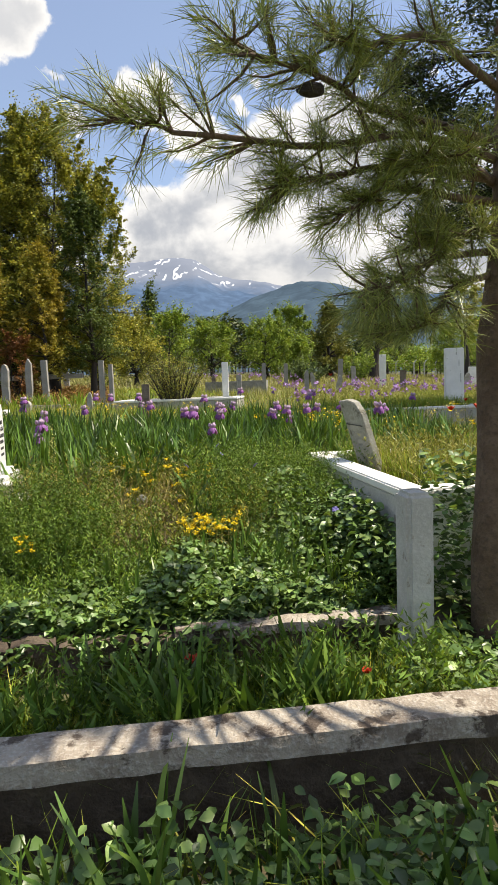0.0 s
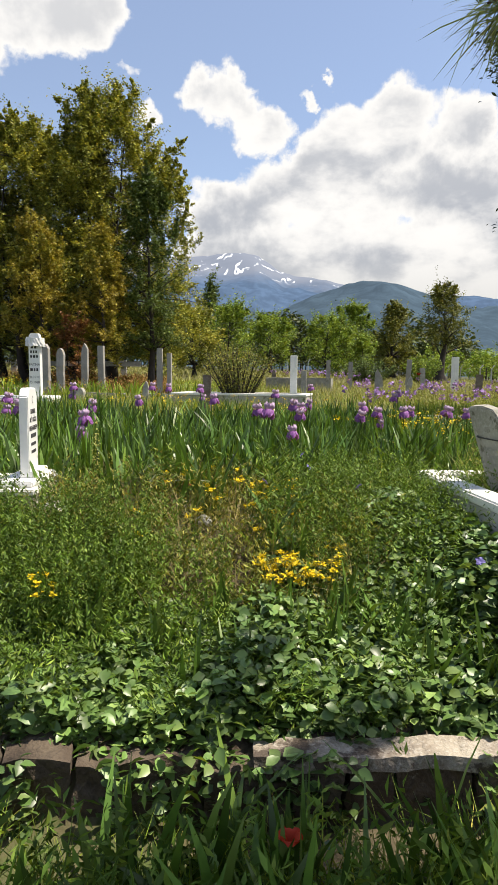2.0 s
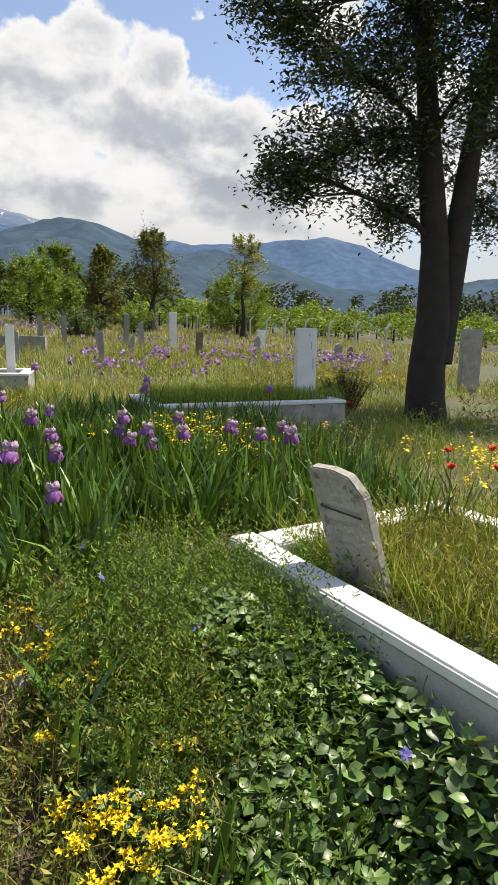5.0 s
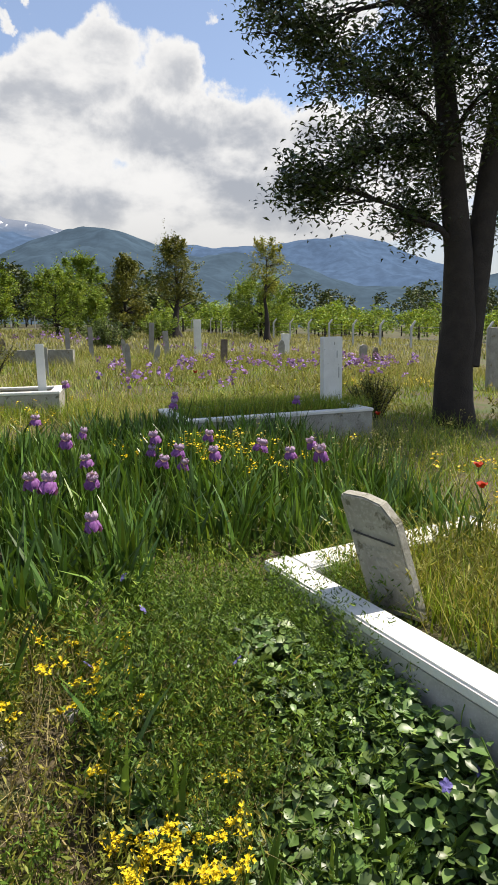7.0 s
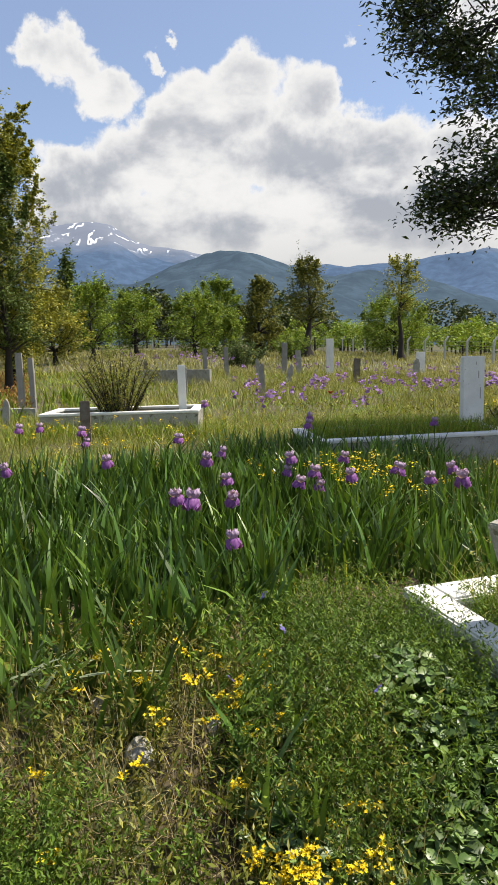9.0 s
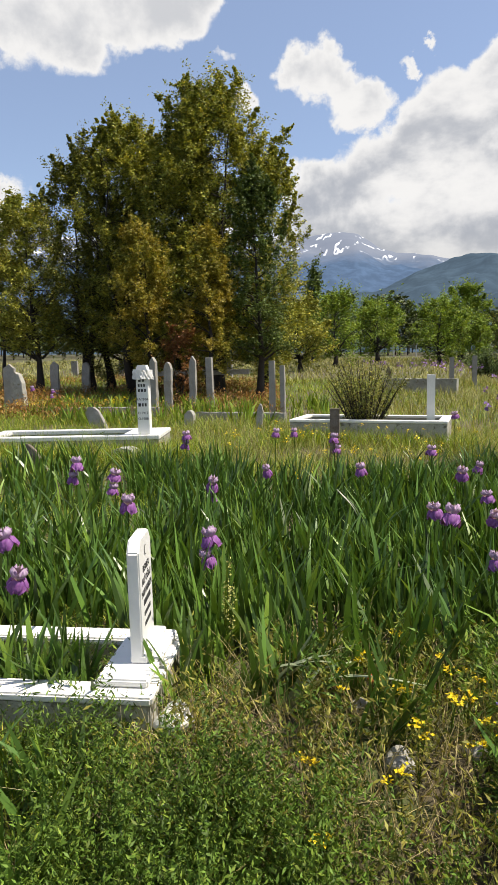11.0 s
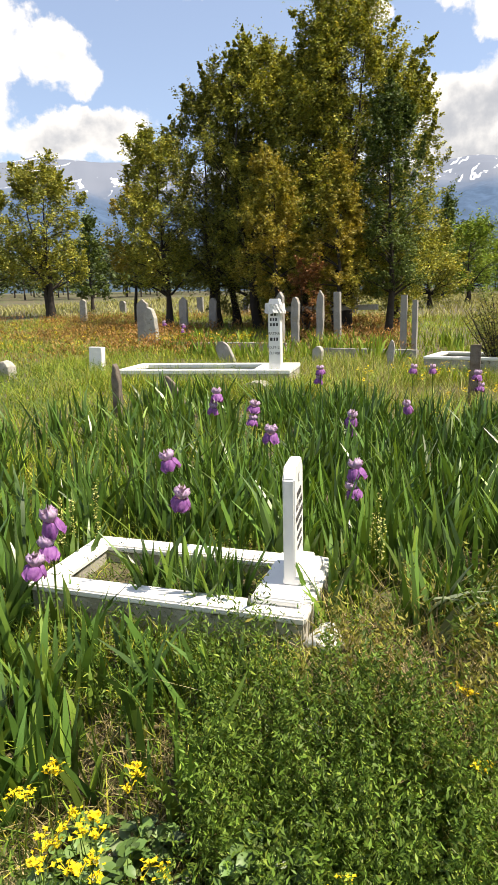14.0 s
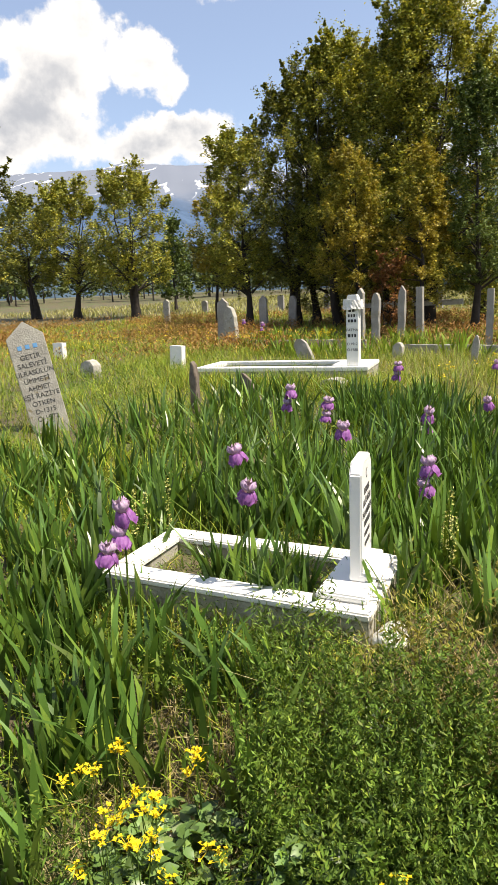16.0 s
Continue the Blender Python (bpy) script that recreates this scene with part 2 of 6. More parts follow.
gu = spread([-2500, -300, -60, -12, 12, 60, 300, 2500], [8, 14, 24, 120, 24, 14, 8])
gv = spread([-2500, -200, -20, -2, 1.77, 1.81, 2.79, 2.86, 14, 60, 300, 3500], [6, 8, 12, 20, 1, 14, 3, 120, 40, 20, 8])
U, V = np.meshgrid(gu, gv)
GX, GY = U, V + 0.17 * np.clip(U, -60, 60)
GZ = lift(GX, GY)
idx = np.arange(U.size).reshape(U.shape)
quads = np.stack([idx[:-1, :-1], idx[:-1, 1:], idx[1:, 1:], idx[1:, :-1]], -1).reshape(-1, 4)
ground = tagged(arrays("ground", np.stack([GX, GY, GZ], -1).reshape(-1, 3), quads, SOIL), "brown soil with dry litter under meadow plants", "ground", kind="structure")


# ---- terrace edges ----
TURN = 9.65
kerb = thing("concrete_kerb", "weathered grey concrete kerb with lichen across the path", "kerb", (0.68, 1.915, -0.27), turn=TURN)
bm = bmesh.new()
box(bm, (-4.2, -0.09, -0.075), (0.9, 0.08, 0.0), rough=0.007)
part("kerb_slab", bm, CONCRETE, kerb)
# Set-back footing in dark brown: the shade under the slab is in its colour.
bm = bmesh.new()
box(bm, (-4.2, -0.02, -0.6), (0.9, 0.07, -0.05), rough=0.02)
part("footing", bm, EARTH, kerb, "dark brown footing set back below the slab, shade in its colour")
wall = thing("retaining_wall", "low dark earth and stone wall holding the upper bed", "retaining wall", (0.2, 2.89, -0.35), turn=TURN)
rnd = random.Random(5)
xx = -4.5
while xx < 1.25:
    wd = rnd.uniform(0.16, 0.42)
    bm = bmesh.new()
    box(bm, (xx, -0.07 + rnd.uniform(-0.02, 0.02), -0.26), (xx + wd - 0.015, 0.12, rnd.uniform(-0.01, 0.03)), rough=0.03)
    part("stone", bm, EARTH, wall)
    xx += wd
bm = bmesh.new()
box(bm, (0.05, -0.085, -0.02), (1.2, 0.03, 0.028), rough=0.012)
part("coping", bm, CONCRETE, wall, "crumbling pale concrete lip on the stones")


# ---- graves ----
def kerb_frame(ob, length, depth, top, base, width, material, cap=0.04, over=0.012):
    """Four walls with a cap each, lying in x (length) and y (depth) from the thing's own corner."""
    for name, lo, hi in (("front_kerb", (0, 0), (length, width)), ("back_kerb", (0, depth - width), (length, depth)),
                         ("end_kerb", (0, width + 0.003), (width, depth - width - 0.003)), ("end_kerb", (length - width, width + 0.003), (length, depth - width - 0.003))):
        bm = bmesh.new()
        # The wall's grey holds its shade below the cap as well as stains.
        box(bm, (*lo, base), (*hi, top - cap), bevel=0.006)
        k = part(name, bm, STAINED_SHADED, ob, "grey concrete below the white cap, stains and shade in its colour")
        bm = bmesh.new()
        o = over
        ends = name == "end_kerb"
        box(bm, (lo[0] - o, lo[1] - (0 if ends else o), top - cap + 0.001), (hi[0] + o, hi[1] + (0 if ends else o), top), bevel=0.008)
        part("cap", bm, material, k)


def corner_thing(name, label, category, a, b, z, group=""):
    """A thing whose own x runs from a to b; returns it and the distance."""
    d = Vector(b) - Vector(a)
    return thing(name, label, category, (*a, z), group, turn=math.degrees(math.atan2(d.y, d.x))), d.length


def bars(rows, width, top, step, height, material, ob, m, rng):
    """Lines of writing too small to read: short bars on a face."""
    for r in range(rows):
        bm = bmesh.new()
        x, z = -width / 2 * rng.uniform(0.7, 1.0), top - r * step
        stop = -x
        while x < stop:
            wd = rng.uniform(0.5, 0.9) * height
            box(bm, (x, -0.0015, z - height / 2), (min(x + wd, stop), 0.001, z + height / 2), bevel=0)
            x += wd + height * 0.35
        bmesh.ops.transform(bm, verts=bm.verts, matrix=m)
        tagged(part("inscription_line", bm, material, ob), kind="stuff")


INK = surface("black_lettering", [(0.03, 0.03, 0.035), (0.05, 0.05, 0.05), (0.08, 0.08, 0.08)], 0.7, 20, 200, 0.05)
BLUE_INK = surface("blue_paint", [(0.08, 0.25, 0.5), (0.12, 0.32, 0.6), (0.2, 0.4, 0.6)], 0.7, 20, 200, 0.05)


def lettering(words, size, m, material, parent):
    cu = bpy.data.curves.new("lettering", "FONT")
    cu.body, cu.size, cu.align_x, cu.extrude = words, size, "CENTER", 0.0012
    tmp = new("lettering", cu)
    me = bpy.data.meshes.new_from_object(tmp.evaluated_get(bpy.context.evaluated_depsgraph_get()))
    bpy.data.objects.remove(tmp)
    bpy.data.curves.remove(cu)
    me.materials.clear()
    me.materials.append(material)
    ob = new("inscription_line", me)
    ob.parent = parent
    ob.matrix_local = m
    return tagged(ob, kind="stuff")


rng = random.Random(11)
# The grave beside the entrance, raised on a wall, with a post at its corner and a leaning headstone.
g1, n1 = corner_thing("grave_surround", "white-painted concrete grave surround overgrown with periwinkle", "grave", (1.46, 3.34), (1.032, 5.27), 0.017)
bm = bmesh.new()
for name, lo, hi in (("side_kerb", (0, -0.15), (n1, 0.0)), ("side_kerb", (0.0, -1.5), (n1, -1.35))):
    bm = bmesh.new()
    box(bm, (lo[0], lo[1] + 0.012, -0.62), (hi[0], hi[1] - 0.012, 0.16), bevel=0.006)
    k = part(name, bm, GREY_WHITE, g1, "greyed whitewash below the cap")
    bm = bmesh.new()
    box(bm, (lo[0] - 0.02, lo[1], 0.162), (hi[0] + 0.02, hi[1], 0.215), bevel=0.01)
    part("cap", bm, WHITE, k)
for lo, hi in (((0, -1.347), (0.15, -0.153)), ((n1 - 0.2, -1.347), (n1, -0.153))):
    bm = bmesh.new()
    box(bm, (lo[0] + 0.012, lo[1], -0.62), (hi[0] - 0.012, hi[1], 0.16), bevel=0.006)
    k = part("end_kerb", bm, WHITE, g1)
    bm = bmesh.new()
    box(bm, (lo[0], lo[1], 0.162), (hi[0], hi[1], 0.214), bevel=0.01)
    part("cap", bm, WHITE, k)
bm = bmesh.new()
box(bm, (0.15, -1.35, -0.6), (n1 - 0.2, -0.15, 0.1), rough=0.02)
part("earth_fill", bm, SOIL, g1)

post = thing("corner_post", "white-painted concrete post at the corner of a grave", "post", (1.395, 2.83, -0.62), turn=TURN)
bm = bmesh.new()
box(bm, (-0.065, -0.09, 0.0), (0.062, 0.08, 0.945), bevel=0.02, seg=3)
part("post_body", bm, GREY_WHITE, post)


def headstone(name, label, at, turn, lean, side, pts, thick, material, group="", rough=0.0):
    ob = new(name)
    ob.matrix_world = pose(*at) @ Euler((0, 0, radians(turn))).to_matrix().to_4x4() @ Euler((radians(lean), radians(side), 0)).to_matrix().to_4x4()
    tagged(ob, label, "gravestone", group)
    bm = bmesh.new()
    outline_slab(bm, pts, thick, rough=rough, seed=at[0] * 3.3)
    part("slab", bm, material, ob)
    return ob


hs1 = headstone("headstone", "leaning grey-white headstone with a wire tied round it", (1.467, 4.723, 0.223), -72, 14, -8,
                [(-0.15, -0.1), (0.15, -0.1), (0.15, 0.36), (0.09, 0.45), (0.0, 0.48), (-0.13, 0.49), (-0.15, 0.475)], 0.05, STAINED_SHADED)
lettering("RAMAZAN", 0.036, pose(0.0, -0.026, 0.22, 90, 0, 0), STONE, hs1)
bars(2, 0.1, 0.18, 0.045, 0.018, STONE, hs1, pose(0, -0.026, 0), rng)
bm = bmesh.new()
for k in range(24):
    a0, a1 = k / 24 * math.tau, (k + 1) / 24 * math.tau
    p = [Vector((0.112 * max(-1, min(1, 1.5 * math.cos(a))), 0.033 * max(-1, min(1, 1.6 * math.sin(a))), 0.29 - 0.25 * 0.112 * math.cos(a))) for a in (a0, a1)]
    box(bm, (-0.003, -0.003, 0), (0.003, 0.003, (p[1] - p[0]).length + 0.002), Matrix.Translation(p[0]) @ (p[1] - p[0]).to_track_quat("Z", "Y").to_matrix().to_4x4(), bevel=0)
part("tied_wire", bm, INK, hs1, "black wire tied round the stone")

# The wide white grave in the meadow, with a tall flaking stele.
g2, n2 = corner_thing("grave_surround", "long white-painted concrete grave surround full of grass", "grave", (1.39, 9.5), (3.91, 9.66), -0.015)
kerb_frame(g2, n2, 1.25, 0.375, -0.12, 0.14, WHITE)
bm = bmesh.new()
box(bm, (0.143, 0.143, -0.1), (n2 - 0.143, 1.107, 0.26), rough=0.02)
part("earth_fill", bm, SOIL, g2)
stele = headstone("stele", "tall white-painted stele with flaking streaks", (3.7, 10.5, 0.247), 8, 0, 0, [(-0.155, 0), (0.155, 0), (0.155, 1.0), (0.145, 1.012), (-0.145, 1.012), (-0.155, 1.0)], 0.09, WHITE)
for x, a, b in ((0.06, 0.72, 0.82), (0.09, 0.45, 0.6), (0.1, 0.1, 0.22), (-0.03, 0.15, 0.22), (0.02, 0.9, 0.94)):
    bm = bmesh.new()
    box(bm, (x, -0.0475, a), (x + 0.012, -0.044, b), bevel=0.001)
    part("flaked_patch", bm, STONE, stele)

# The box grave with a shrub and a small stele.
g3, n3 = corner_thing("grave_surround", "white-blue painted box grave with a shrub growing in it", "grave", (-2.32, 12.0), (0.05, 11.8), 0.0)
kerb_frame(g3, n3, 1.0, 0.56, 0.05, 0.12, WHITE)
bm = bmesh.new()
box(bm, (0.123, 0.123, 0.1), (n3 - 0.123, 0.877, 0.45), rough=0.02)
part("earth_fill", bm, SOIL, g3)
headstone("stele", "slim white stele standing on a box grave", (-0.18, 12.2, 0.452), 0, 0, 0, [(-0.06, 0), (0.06, 0), (0.06, 0.775), (-0.06, 0.775)], 0.07, WHITE)

# The small white grave beside the path and its marble headstone.
g4, n4 = corner_thing("grave_surround", "small white concrete grave frame with irises in it", "grave", (-2.44, 4.12), (-1.165, 4.33), 0.0)
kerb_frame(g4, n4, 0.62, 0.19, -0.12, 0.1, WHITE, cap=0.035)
bm = bmesh.new()
box(bm, (n4 - 0.24, 0.06, 0.192), (n4 - 0.02, 0.56, 0.225), bevel=0.008)
part("plinth", bm, MARBLE, g4, "white marble plinth")
bm = bmesh.new()
box(bm, (n4 - 0.135, 0.2, 0.226), (n4 - 0.06, 0.52, 0.258), bevel=0.005)
part("footing_block", bm, MARBLE, g4)
bm = bmesh.new()
box(bm, (0.1, 0.1, -0.1), (n4 - 0.1, 0.52, 0.09), rough=0.012)
part("earth_fill", bm, SOIL, g4)
hs3 = headstone("headstone", "narrow white marble headstone with black lettering and a crescent", (-1.335, 4.64, 0.226), 105, 0, 0,
                [(-0.135, 0), (0.135, 0), (0.135, 0.475), (0.09, 0.525), (-0.09, 0.525), (-0.135, 0.475)], 0.052, MARBLE)
for line, z in (("BERBER", 0.385), ("ALİ OĞLU", 0.335), ("MUHARREM", 0.285)):
    lettering(line, 0.042, pose(0, -0.0268, z - 0.014, 90, 0, 0), INK, hs3)
bars(1, 0.18, 0.24, 0.046, 0.024, INK, hs3, pose(0, -0.027, 0), rng)
bars(2, 0.15, 0.19, 0.046, 0.018, INK, hs3, pose(0, -0.027, 0), rng)
bm = bmesh.new()
prev = None
for k in range(15):
    a = radians(40 + k * 20)
    o, i = (0.022 * math.cos(a), 0.022 * math.sin(a)), (0.006 + 0.0185 * math.cos(a), 0.0185 * math.sin(a))
    row = [bm.verts.new((p[0], -0.0275, 0.455 + p[1])) for p in (o, i)]
    if prev:
        bm.faces.new((prev[0], prev[1], row[1], row[0]))
    prev = row
bmesh.ops.solidify(bm, geom=list(bm.faces), thickness=0.001)
part("crescent", bm, INK, hs3, "painted crescent")

# The flat slab grave with a square pillar.
g5, n5 = corner_thing("grave_slab", "low white marble grave frame in the meadow", "grave", (-6.3, 9.62), (-3.8, 10.27), 0.0)
kerb_frame(g5, n5, 1.05, 0.5, 0.12, 0.16, MARBLE, cap=0.06)
bm = bmesh.new()
box(bm, (n5 - 0.55, 0.163, 0.2), (n5 - 0.163, 0.887, 0.497), bevel=0.01)
part("plinth", bm, MARBLE, g5)
pillar = headstone("pillar_headstone", "square white marble pillar with a cloth tied round its top", (-4.04, 10.36, 0.499), 10, 0, 0,
                   [(-0.085, 0), (0.085, 0), (0.085, 0.9), (0.06, 0.97), (-0.06, 0.97), (-0.085, 0.9)], 0.13, MARBLE)
bars(3, 0.13, 0.76, 0.07, 0.04, INK, pillar, pose(0, -0.066, 0), rng)
lettering("FATMA", 0.052, pose(0, -0.0662, 0.48, 90, 0, 0), INK, pillar)
bars(1, 0.13, 0.42, 0.07, 0.045, INK, pillar, pose(0, -0.066, 0), rng)
lettering("D.1912", 0.05, pose(0, -0.0662, 0.29, 90, 0, 0), INK, pillar)
lettering("Ö.1988", 0.05, pose(0, -0.0662, 0.21, 90, 0, 0), INK, pillar)
CLOTH = surface("grey_cloth", [(0.7, 0.7, 0.68), (0.55, 0.55, 0.54), (0.8, 0.8, 0.8)], 0.95, 14, 120, 0.6)
bm = bmesh.new()
bmesh.ops.create_cone(bm, segments=20, radius1=0.15, radius2=0.135, depth=0.13, cap_ends=False)
for v in bm.verts:
    v.co.y *= 0.78
bmesh.ops.subdivide_edges(bm, edges=list(bm.edges), cuts=3, use_grid_fill=True)
for v in bm.verts:
    v.co += Vector((v.co.x, v.co.y, 0)).normalized() * 0.018 * noise.noise(v.co * 30) + Vector((0, 0, 0.02 * noise.noise(v.co * 12)))
bmesh.ops.translate(bm, verts=bm.verts, vec=(0, 0, 0.84))
bmesh.ops.solidify(bm, geom=list(bm.faces), thickness=0.006)
part("cloth", bm, CLOTH, pillar, "crumpled grey-white cloth")

# The lettered stone that leans in the grass.
hs5 = headstone("headstone", "tall pointed grey stone with black lettering, leaning", (-5.82, 6.56, 0.08), 50, -3, -10,
                [(-0.19, -0.1), (0.19, -0.1), (0.19, 1.12), (0.02, 1.27), (-0.19, 1.12)], 0.14, STONE)
y5 = 0.98
for line in ("GETİR", "SALEVETİ", "ULRASÜLÜN", "ÜMMETİ", "AHMET", "EŞİ RAZİYE", "ÖTKEN", "D-1315", "Ö-1972"):
    lettering(line, 0.072, pose(0.0, -0.0712, y5 - 0.1, 90, 0, 0), INK, hs5)
    y5 -= 0.083
lettering("R-F", 0.07, pose(0.0, -0.0712, y5 - 0.1, 90, 0, 0), BLUE_INK, hs5)
for x in (-0.08, 0.0, 0.08):
    bm = bmesh.new()
    box(bm, (x - 0.022, -0.073, 0.985), (x + 0.022, -0.07, 1.03), bevel=0.0008)
    part("painted_ornament", bm, BLUE_INK, hs5, "blue painted ornament")

# Loose stones round the small grave and on the bare patch.
rk = random.Random(77)
for x, y, r, mat, label in ((-1.1, 4.42, 0.075, MARBLE, "rough white lump of broken marble"), (-1.0, 4.02, 0.06, MARBLE, "white broken stone half hidden in weeds"), (-0.9, 3.9, 0.05, GREY_WHITE, "pale broken stone in the weeds"),
                            (-0.22, 4.42, 0.055, STONE, "grey-brown fieldstone on bare soil"), (-0.4, 4.7, 0.04, STONE, "small fieldstone on bare soil"), (0.05, 4.55, 0.04, STONE, "small fieldstone on bare soil"), (-1.45, 3.45, 0.05, STONE, "dark fieldstone in dry litter")):
    ob = thing("rock", label, "rock", (x, y, zat(x, y)), "loose stones", turn=rk.uniform(0, 360))
    bm = bmesh.new()
    bmesh.ops.create_icosphere(bm, subdivisions=3, radius=r)
    for v in bm.verts:
        v.co = Vector((v.co.x * 1.25, v.co.y, v.co.z * 0.75)) * (1 + 0.35 * noise.noise(v.co * 14 + Vector((x * 9, 0, 0)))) + Vector((0, 0, r * 0.35))
    part("stone_body", bm, mat, ob)


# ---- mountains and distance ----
def mountain_paint(name, forest, rock, snow_from, haze_glow):
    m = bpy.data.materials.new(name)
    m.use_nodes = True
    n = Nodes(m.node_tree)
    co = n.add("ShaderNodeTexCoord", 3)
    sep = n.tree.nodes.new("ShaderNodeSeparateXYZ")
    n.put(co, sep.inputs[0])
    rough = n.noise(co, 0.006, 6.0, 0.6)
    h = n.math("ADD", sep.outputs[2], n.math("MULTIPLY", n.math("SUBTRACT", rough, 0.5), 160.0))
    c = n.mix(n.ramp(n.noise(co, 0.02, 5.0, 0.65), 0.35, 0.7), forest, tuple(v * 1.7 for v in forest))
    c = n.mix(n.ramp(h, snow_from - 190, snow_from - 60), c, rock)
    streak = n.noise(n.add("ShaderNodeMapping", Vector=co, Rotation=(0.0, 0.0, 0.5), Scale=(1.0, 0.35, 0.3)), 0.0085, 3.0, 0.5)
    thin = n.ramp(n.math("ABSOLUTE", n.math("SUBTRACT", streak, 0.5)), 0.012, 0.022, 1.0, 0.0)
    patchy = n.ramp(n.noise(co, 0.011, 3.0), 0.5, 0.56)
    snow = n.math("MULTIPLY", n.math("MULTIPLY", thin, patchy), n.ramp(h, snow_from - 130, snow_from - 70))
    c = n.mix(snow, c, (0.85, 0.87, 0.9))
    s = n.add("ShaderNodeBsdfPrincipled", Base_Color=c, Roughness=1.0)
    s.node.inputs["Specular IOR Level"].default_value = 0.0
    # Distance haze is painted on: a blue emission added over the whole slope.
    e = n.add("ShaderNodeEmission", Color=haze_glow, Strength=1.0)
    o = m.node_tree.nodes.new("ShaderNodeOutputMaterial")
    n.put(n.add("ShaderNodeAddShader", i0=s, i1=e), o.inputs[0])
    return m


def ridge(name, label, profile, near, far, paint, seed, rugged):
    az = np.arange(-95, 75, 0.4)
    el = np.interp(az, [p[0] for p in profile], [p[1] for p in profile])
    f = np.concatenate([np.linspace(0, 1, 26), [1.06, 1.15]])
    A, F = np.meshgrid(np.radians(az), f)
    E = np.meshgrid(el, f)[0]
    R = near + (far - near) * F
    H = np.tan(np.radians(E)) * far
    prof = np.where(F <= 1, F ** 1.25, 1 - (F - 1) * 1.5)
    wob = np.zeros_like(R)
    for i in range(R.shape[0]):
        for j in range(R.shape[1]):
            wob[i, j] = noise.fractal(Vector((R[i, j] * math.sin(A[i, j]) * 0.0022 + seed, R[i, j] * math.cos(A[i, j]) * 0.0022, 0.0)), 0.9, 2.2, 5)
    Z = H * prof + wob * rugged * np.sin(np.clip(F, 0, 1) * math.pi * 0.92) + wob * rugged * 0.1
    P = np.stack([R * np.sin(A), R * np.cos(A), Z], -1).reshape(-1, 3)
    ix = np.arange(R.size).reshape(R.shape)
    q = np.stack([ix[:-1, :-1], ix[:-1, 1:], ix[1:, 1:], ix[1:, :-1]], -1).reshape(-1, 4)
    return tagged(arrays(name, P, q, paint), label, "mountain", kind="structure")


# Both paints carry haze, as bluish base colour and as glow.
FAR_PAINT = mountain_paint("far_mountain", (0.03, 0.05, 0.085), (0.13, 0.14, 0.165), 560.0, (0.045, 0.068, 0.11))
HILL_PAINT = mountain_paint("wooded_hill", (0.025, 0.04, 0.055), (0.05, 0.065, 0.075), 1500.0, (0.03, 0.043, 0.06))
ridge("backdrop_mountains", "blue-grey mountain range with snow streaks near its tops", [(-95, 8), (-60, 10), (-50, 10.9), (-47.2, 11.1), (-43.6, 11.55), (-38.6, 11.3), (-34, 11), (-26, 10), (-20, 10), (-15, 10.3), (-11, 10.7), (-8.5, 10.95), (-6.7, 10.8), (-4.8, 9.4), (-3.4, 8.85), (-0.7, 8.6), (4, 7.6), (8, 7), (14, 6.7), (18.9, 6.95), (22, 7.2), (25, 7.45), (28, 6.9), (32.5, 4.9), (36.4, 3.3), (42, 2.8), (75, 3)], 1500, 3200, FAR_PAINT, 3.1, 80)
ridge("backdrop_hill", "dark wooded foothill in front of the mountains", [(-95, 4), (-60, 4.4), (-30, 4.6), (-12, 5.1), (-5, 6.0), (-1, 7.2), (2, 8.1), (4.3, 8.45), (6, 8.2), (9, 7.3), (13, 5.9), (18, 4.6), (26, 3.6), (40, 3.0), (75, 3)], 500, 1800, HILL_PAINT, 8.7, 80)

# ---- leaves, bark and plants: materials ----
BARK = surface("dark_bark", [(0.028, 0.022, 0.018), (0.042, 0.033, 0.027), (0.018, 0.015, 0.012)], 0.95, 5.0, 40.0, 1.0)
PINE_BARK = surface("pine_bark", [(0.11, 0.07, 0.045), (0.16, 0.11, 0.075), (0.05, 0.035, 0.028)], 0.95, 9.0, 45.0, 1.0)
OAK = leafy("olive_leaves", [(0.33, 0.35, 0.062), (0.21, 0.25, 0.05), (0.52, 0.46, 0.08)], 0.32)
OAK_DARK = leafy("dark_olive_leaves", [(0.20, 0.22, 0.045), (0.125, 0.155, 0.038), (0.37, 0.33, 0.058)], 0.27)
RUST = leafy("rusty_leaves", [(0.35, 0.28, 0.042), (0.26, 0.28, 0.048), (0.48, 0.37, 0.065)], 0.3)
RED_RUST = leafy("red_brown_leaves", [(0.280, 0.112, 0.042), (0.210, 0.126, 0.042), (0.364, 0.182, 0.084)], 0.25)
CEDAR = leafy("dark_green_leaves", [(0.110, 0.161, 0.039), (0.073, 0.119, 0.031), (0.182, 0.237, 0.046)], 0.2)
FRESH = leafy("fresh_leaves", [(0.208, 0.312, 0.041), (0.155, 0.258, 0.039), (0.332, 0.386, 0.056)], 0.4)
SHINY = leafy("shiny_dark_leaves", [(0.045, 0.07, 0.018), (0.032, 0.055, 0.015), (0.085, 0.12, 0.028)], 0.2, rough=0.35, gloss=0.5)
NEEDLE = leafy("pine_needles", [(0.276, 0.333, 0.074), (0.224, 0.285, 0.074), (0.445, 0.434, 0.124)], 0.15, rough=0.4, gloss=0.4)
WOODS = leafy("far_wood_leaves", [(0.066, 0.096, 0.029), (0.053, 0.078, 0.024), (0.106, 0.132, 0.034)], 0.2, patch=0.05)


def pol(az, d):
    return d * math.sin(radians(az)), 2.25 + d * math.cos(radians(az))


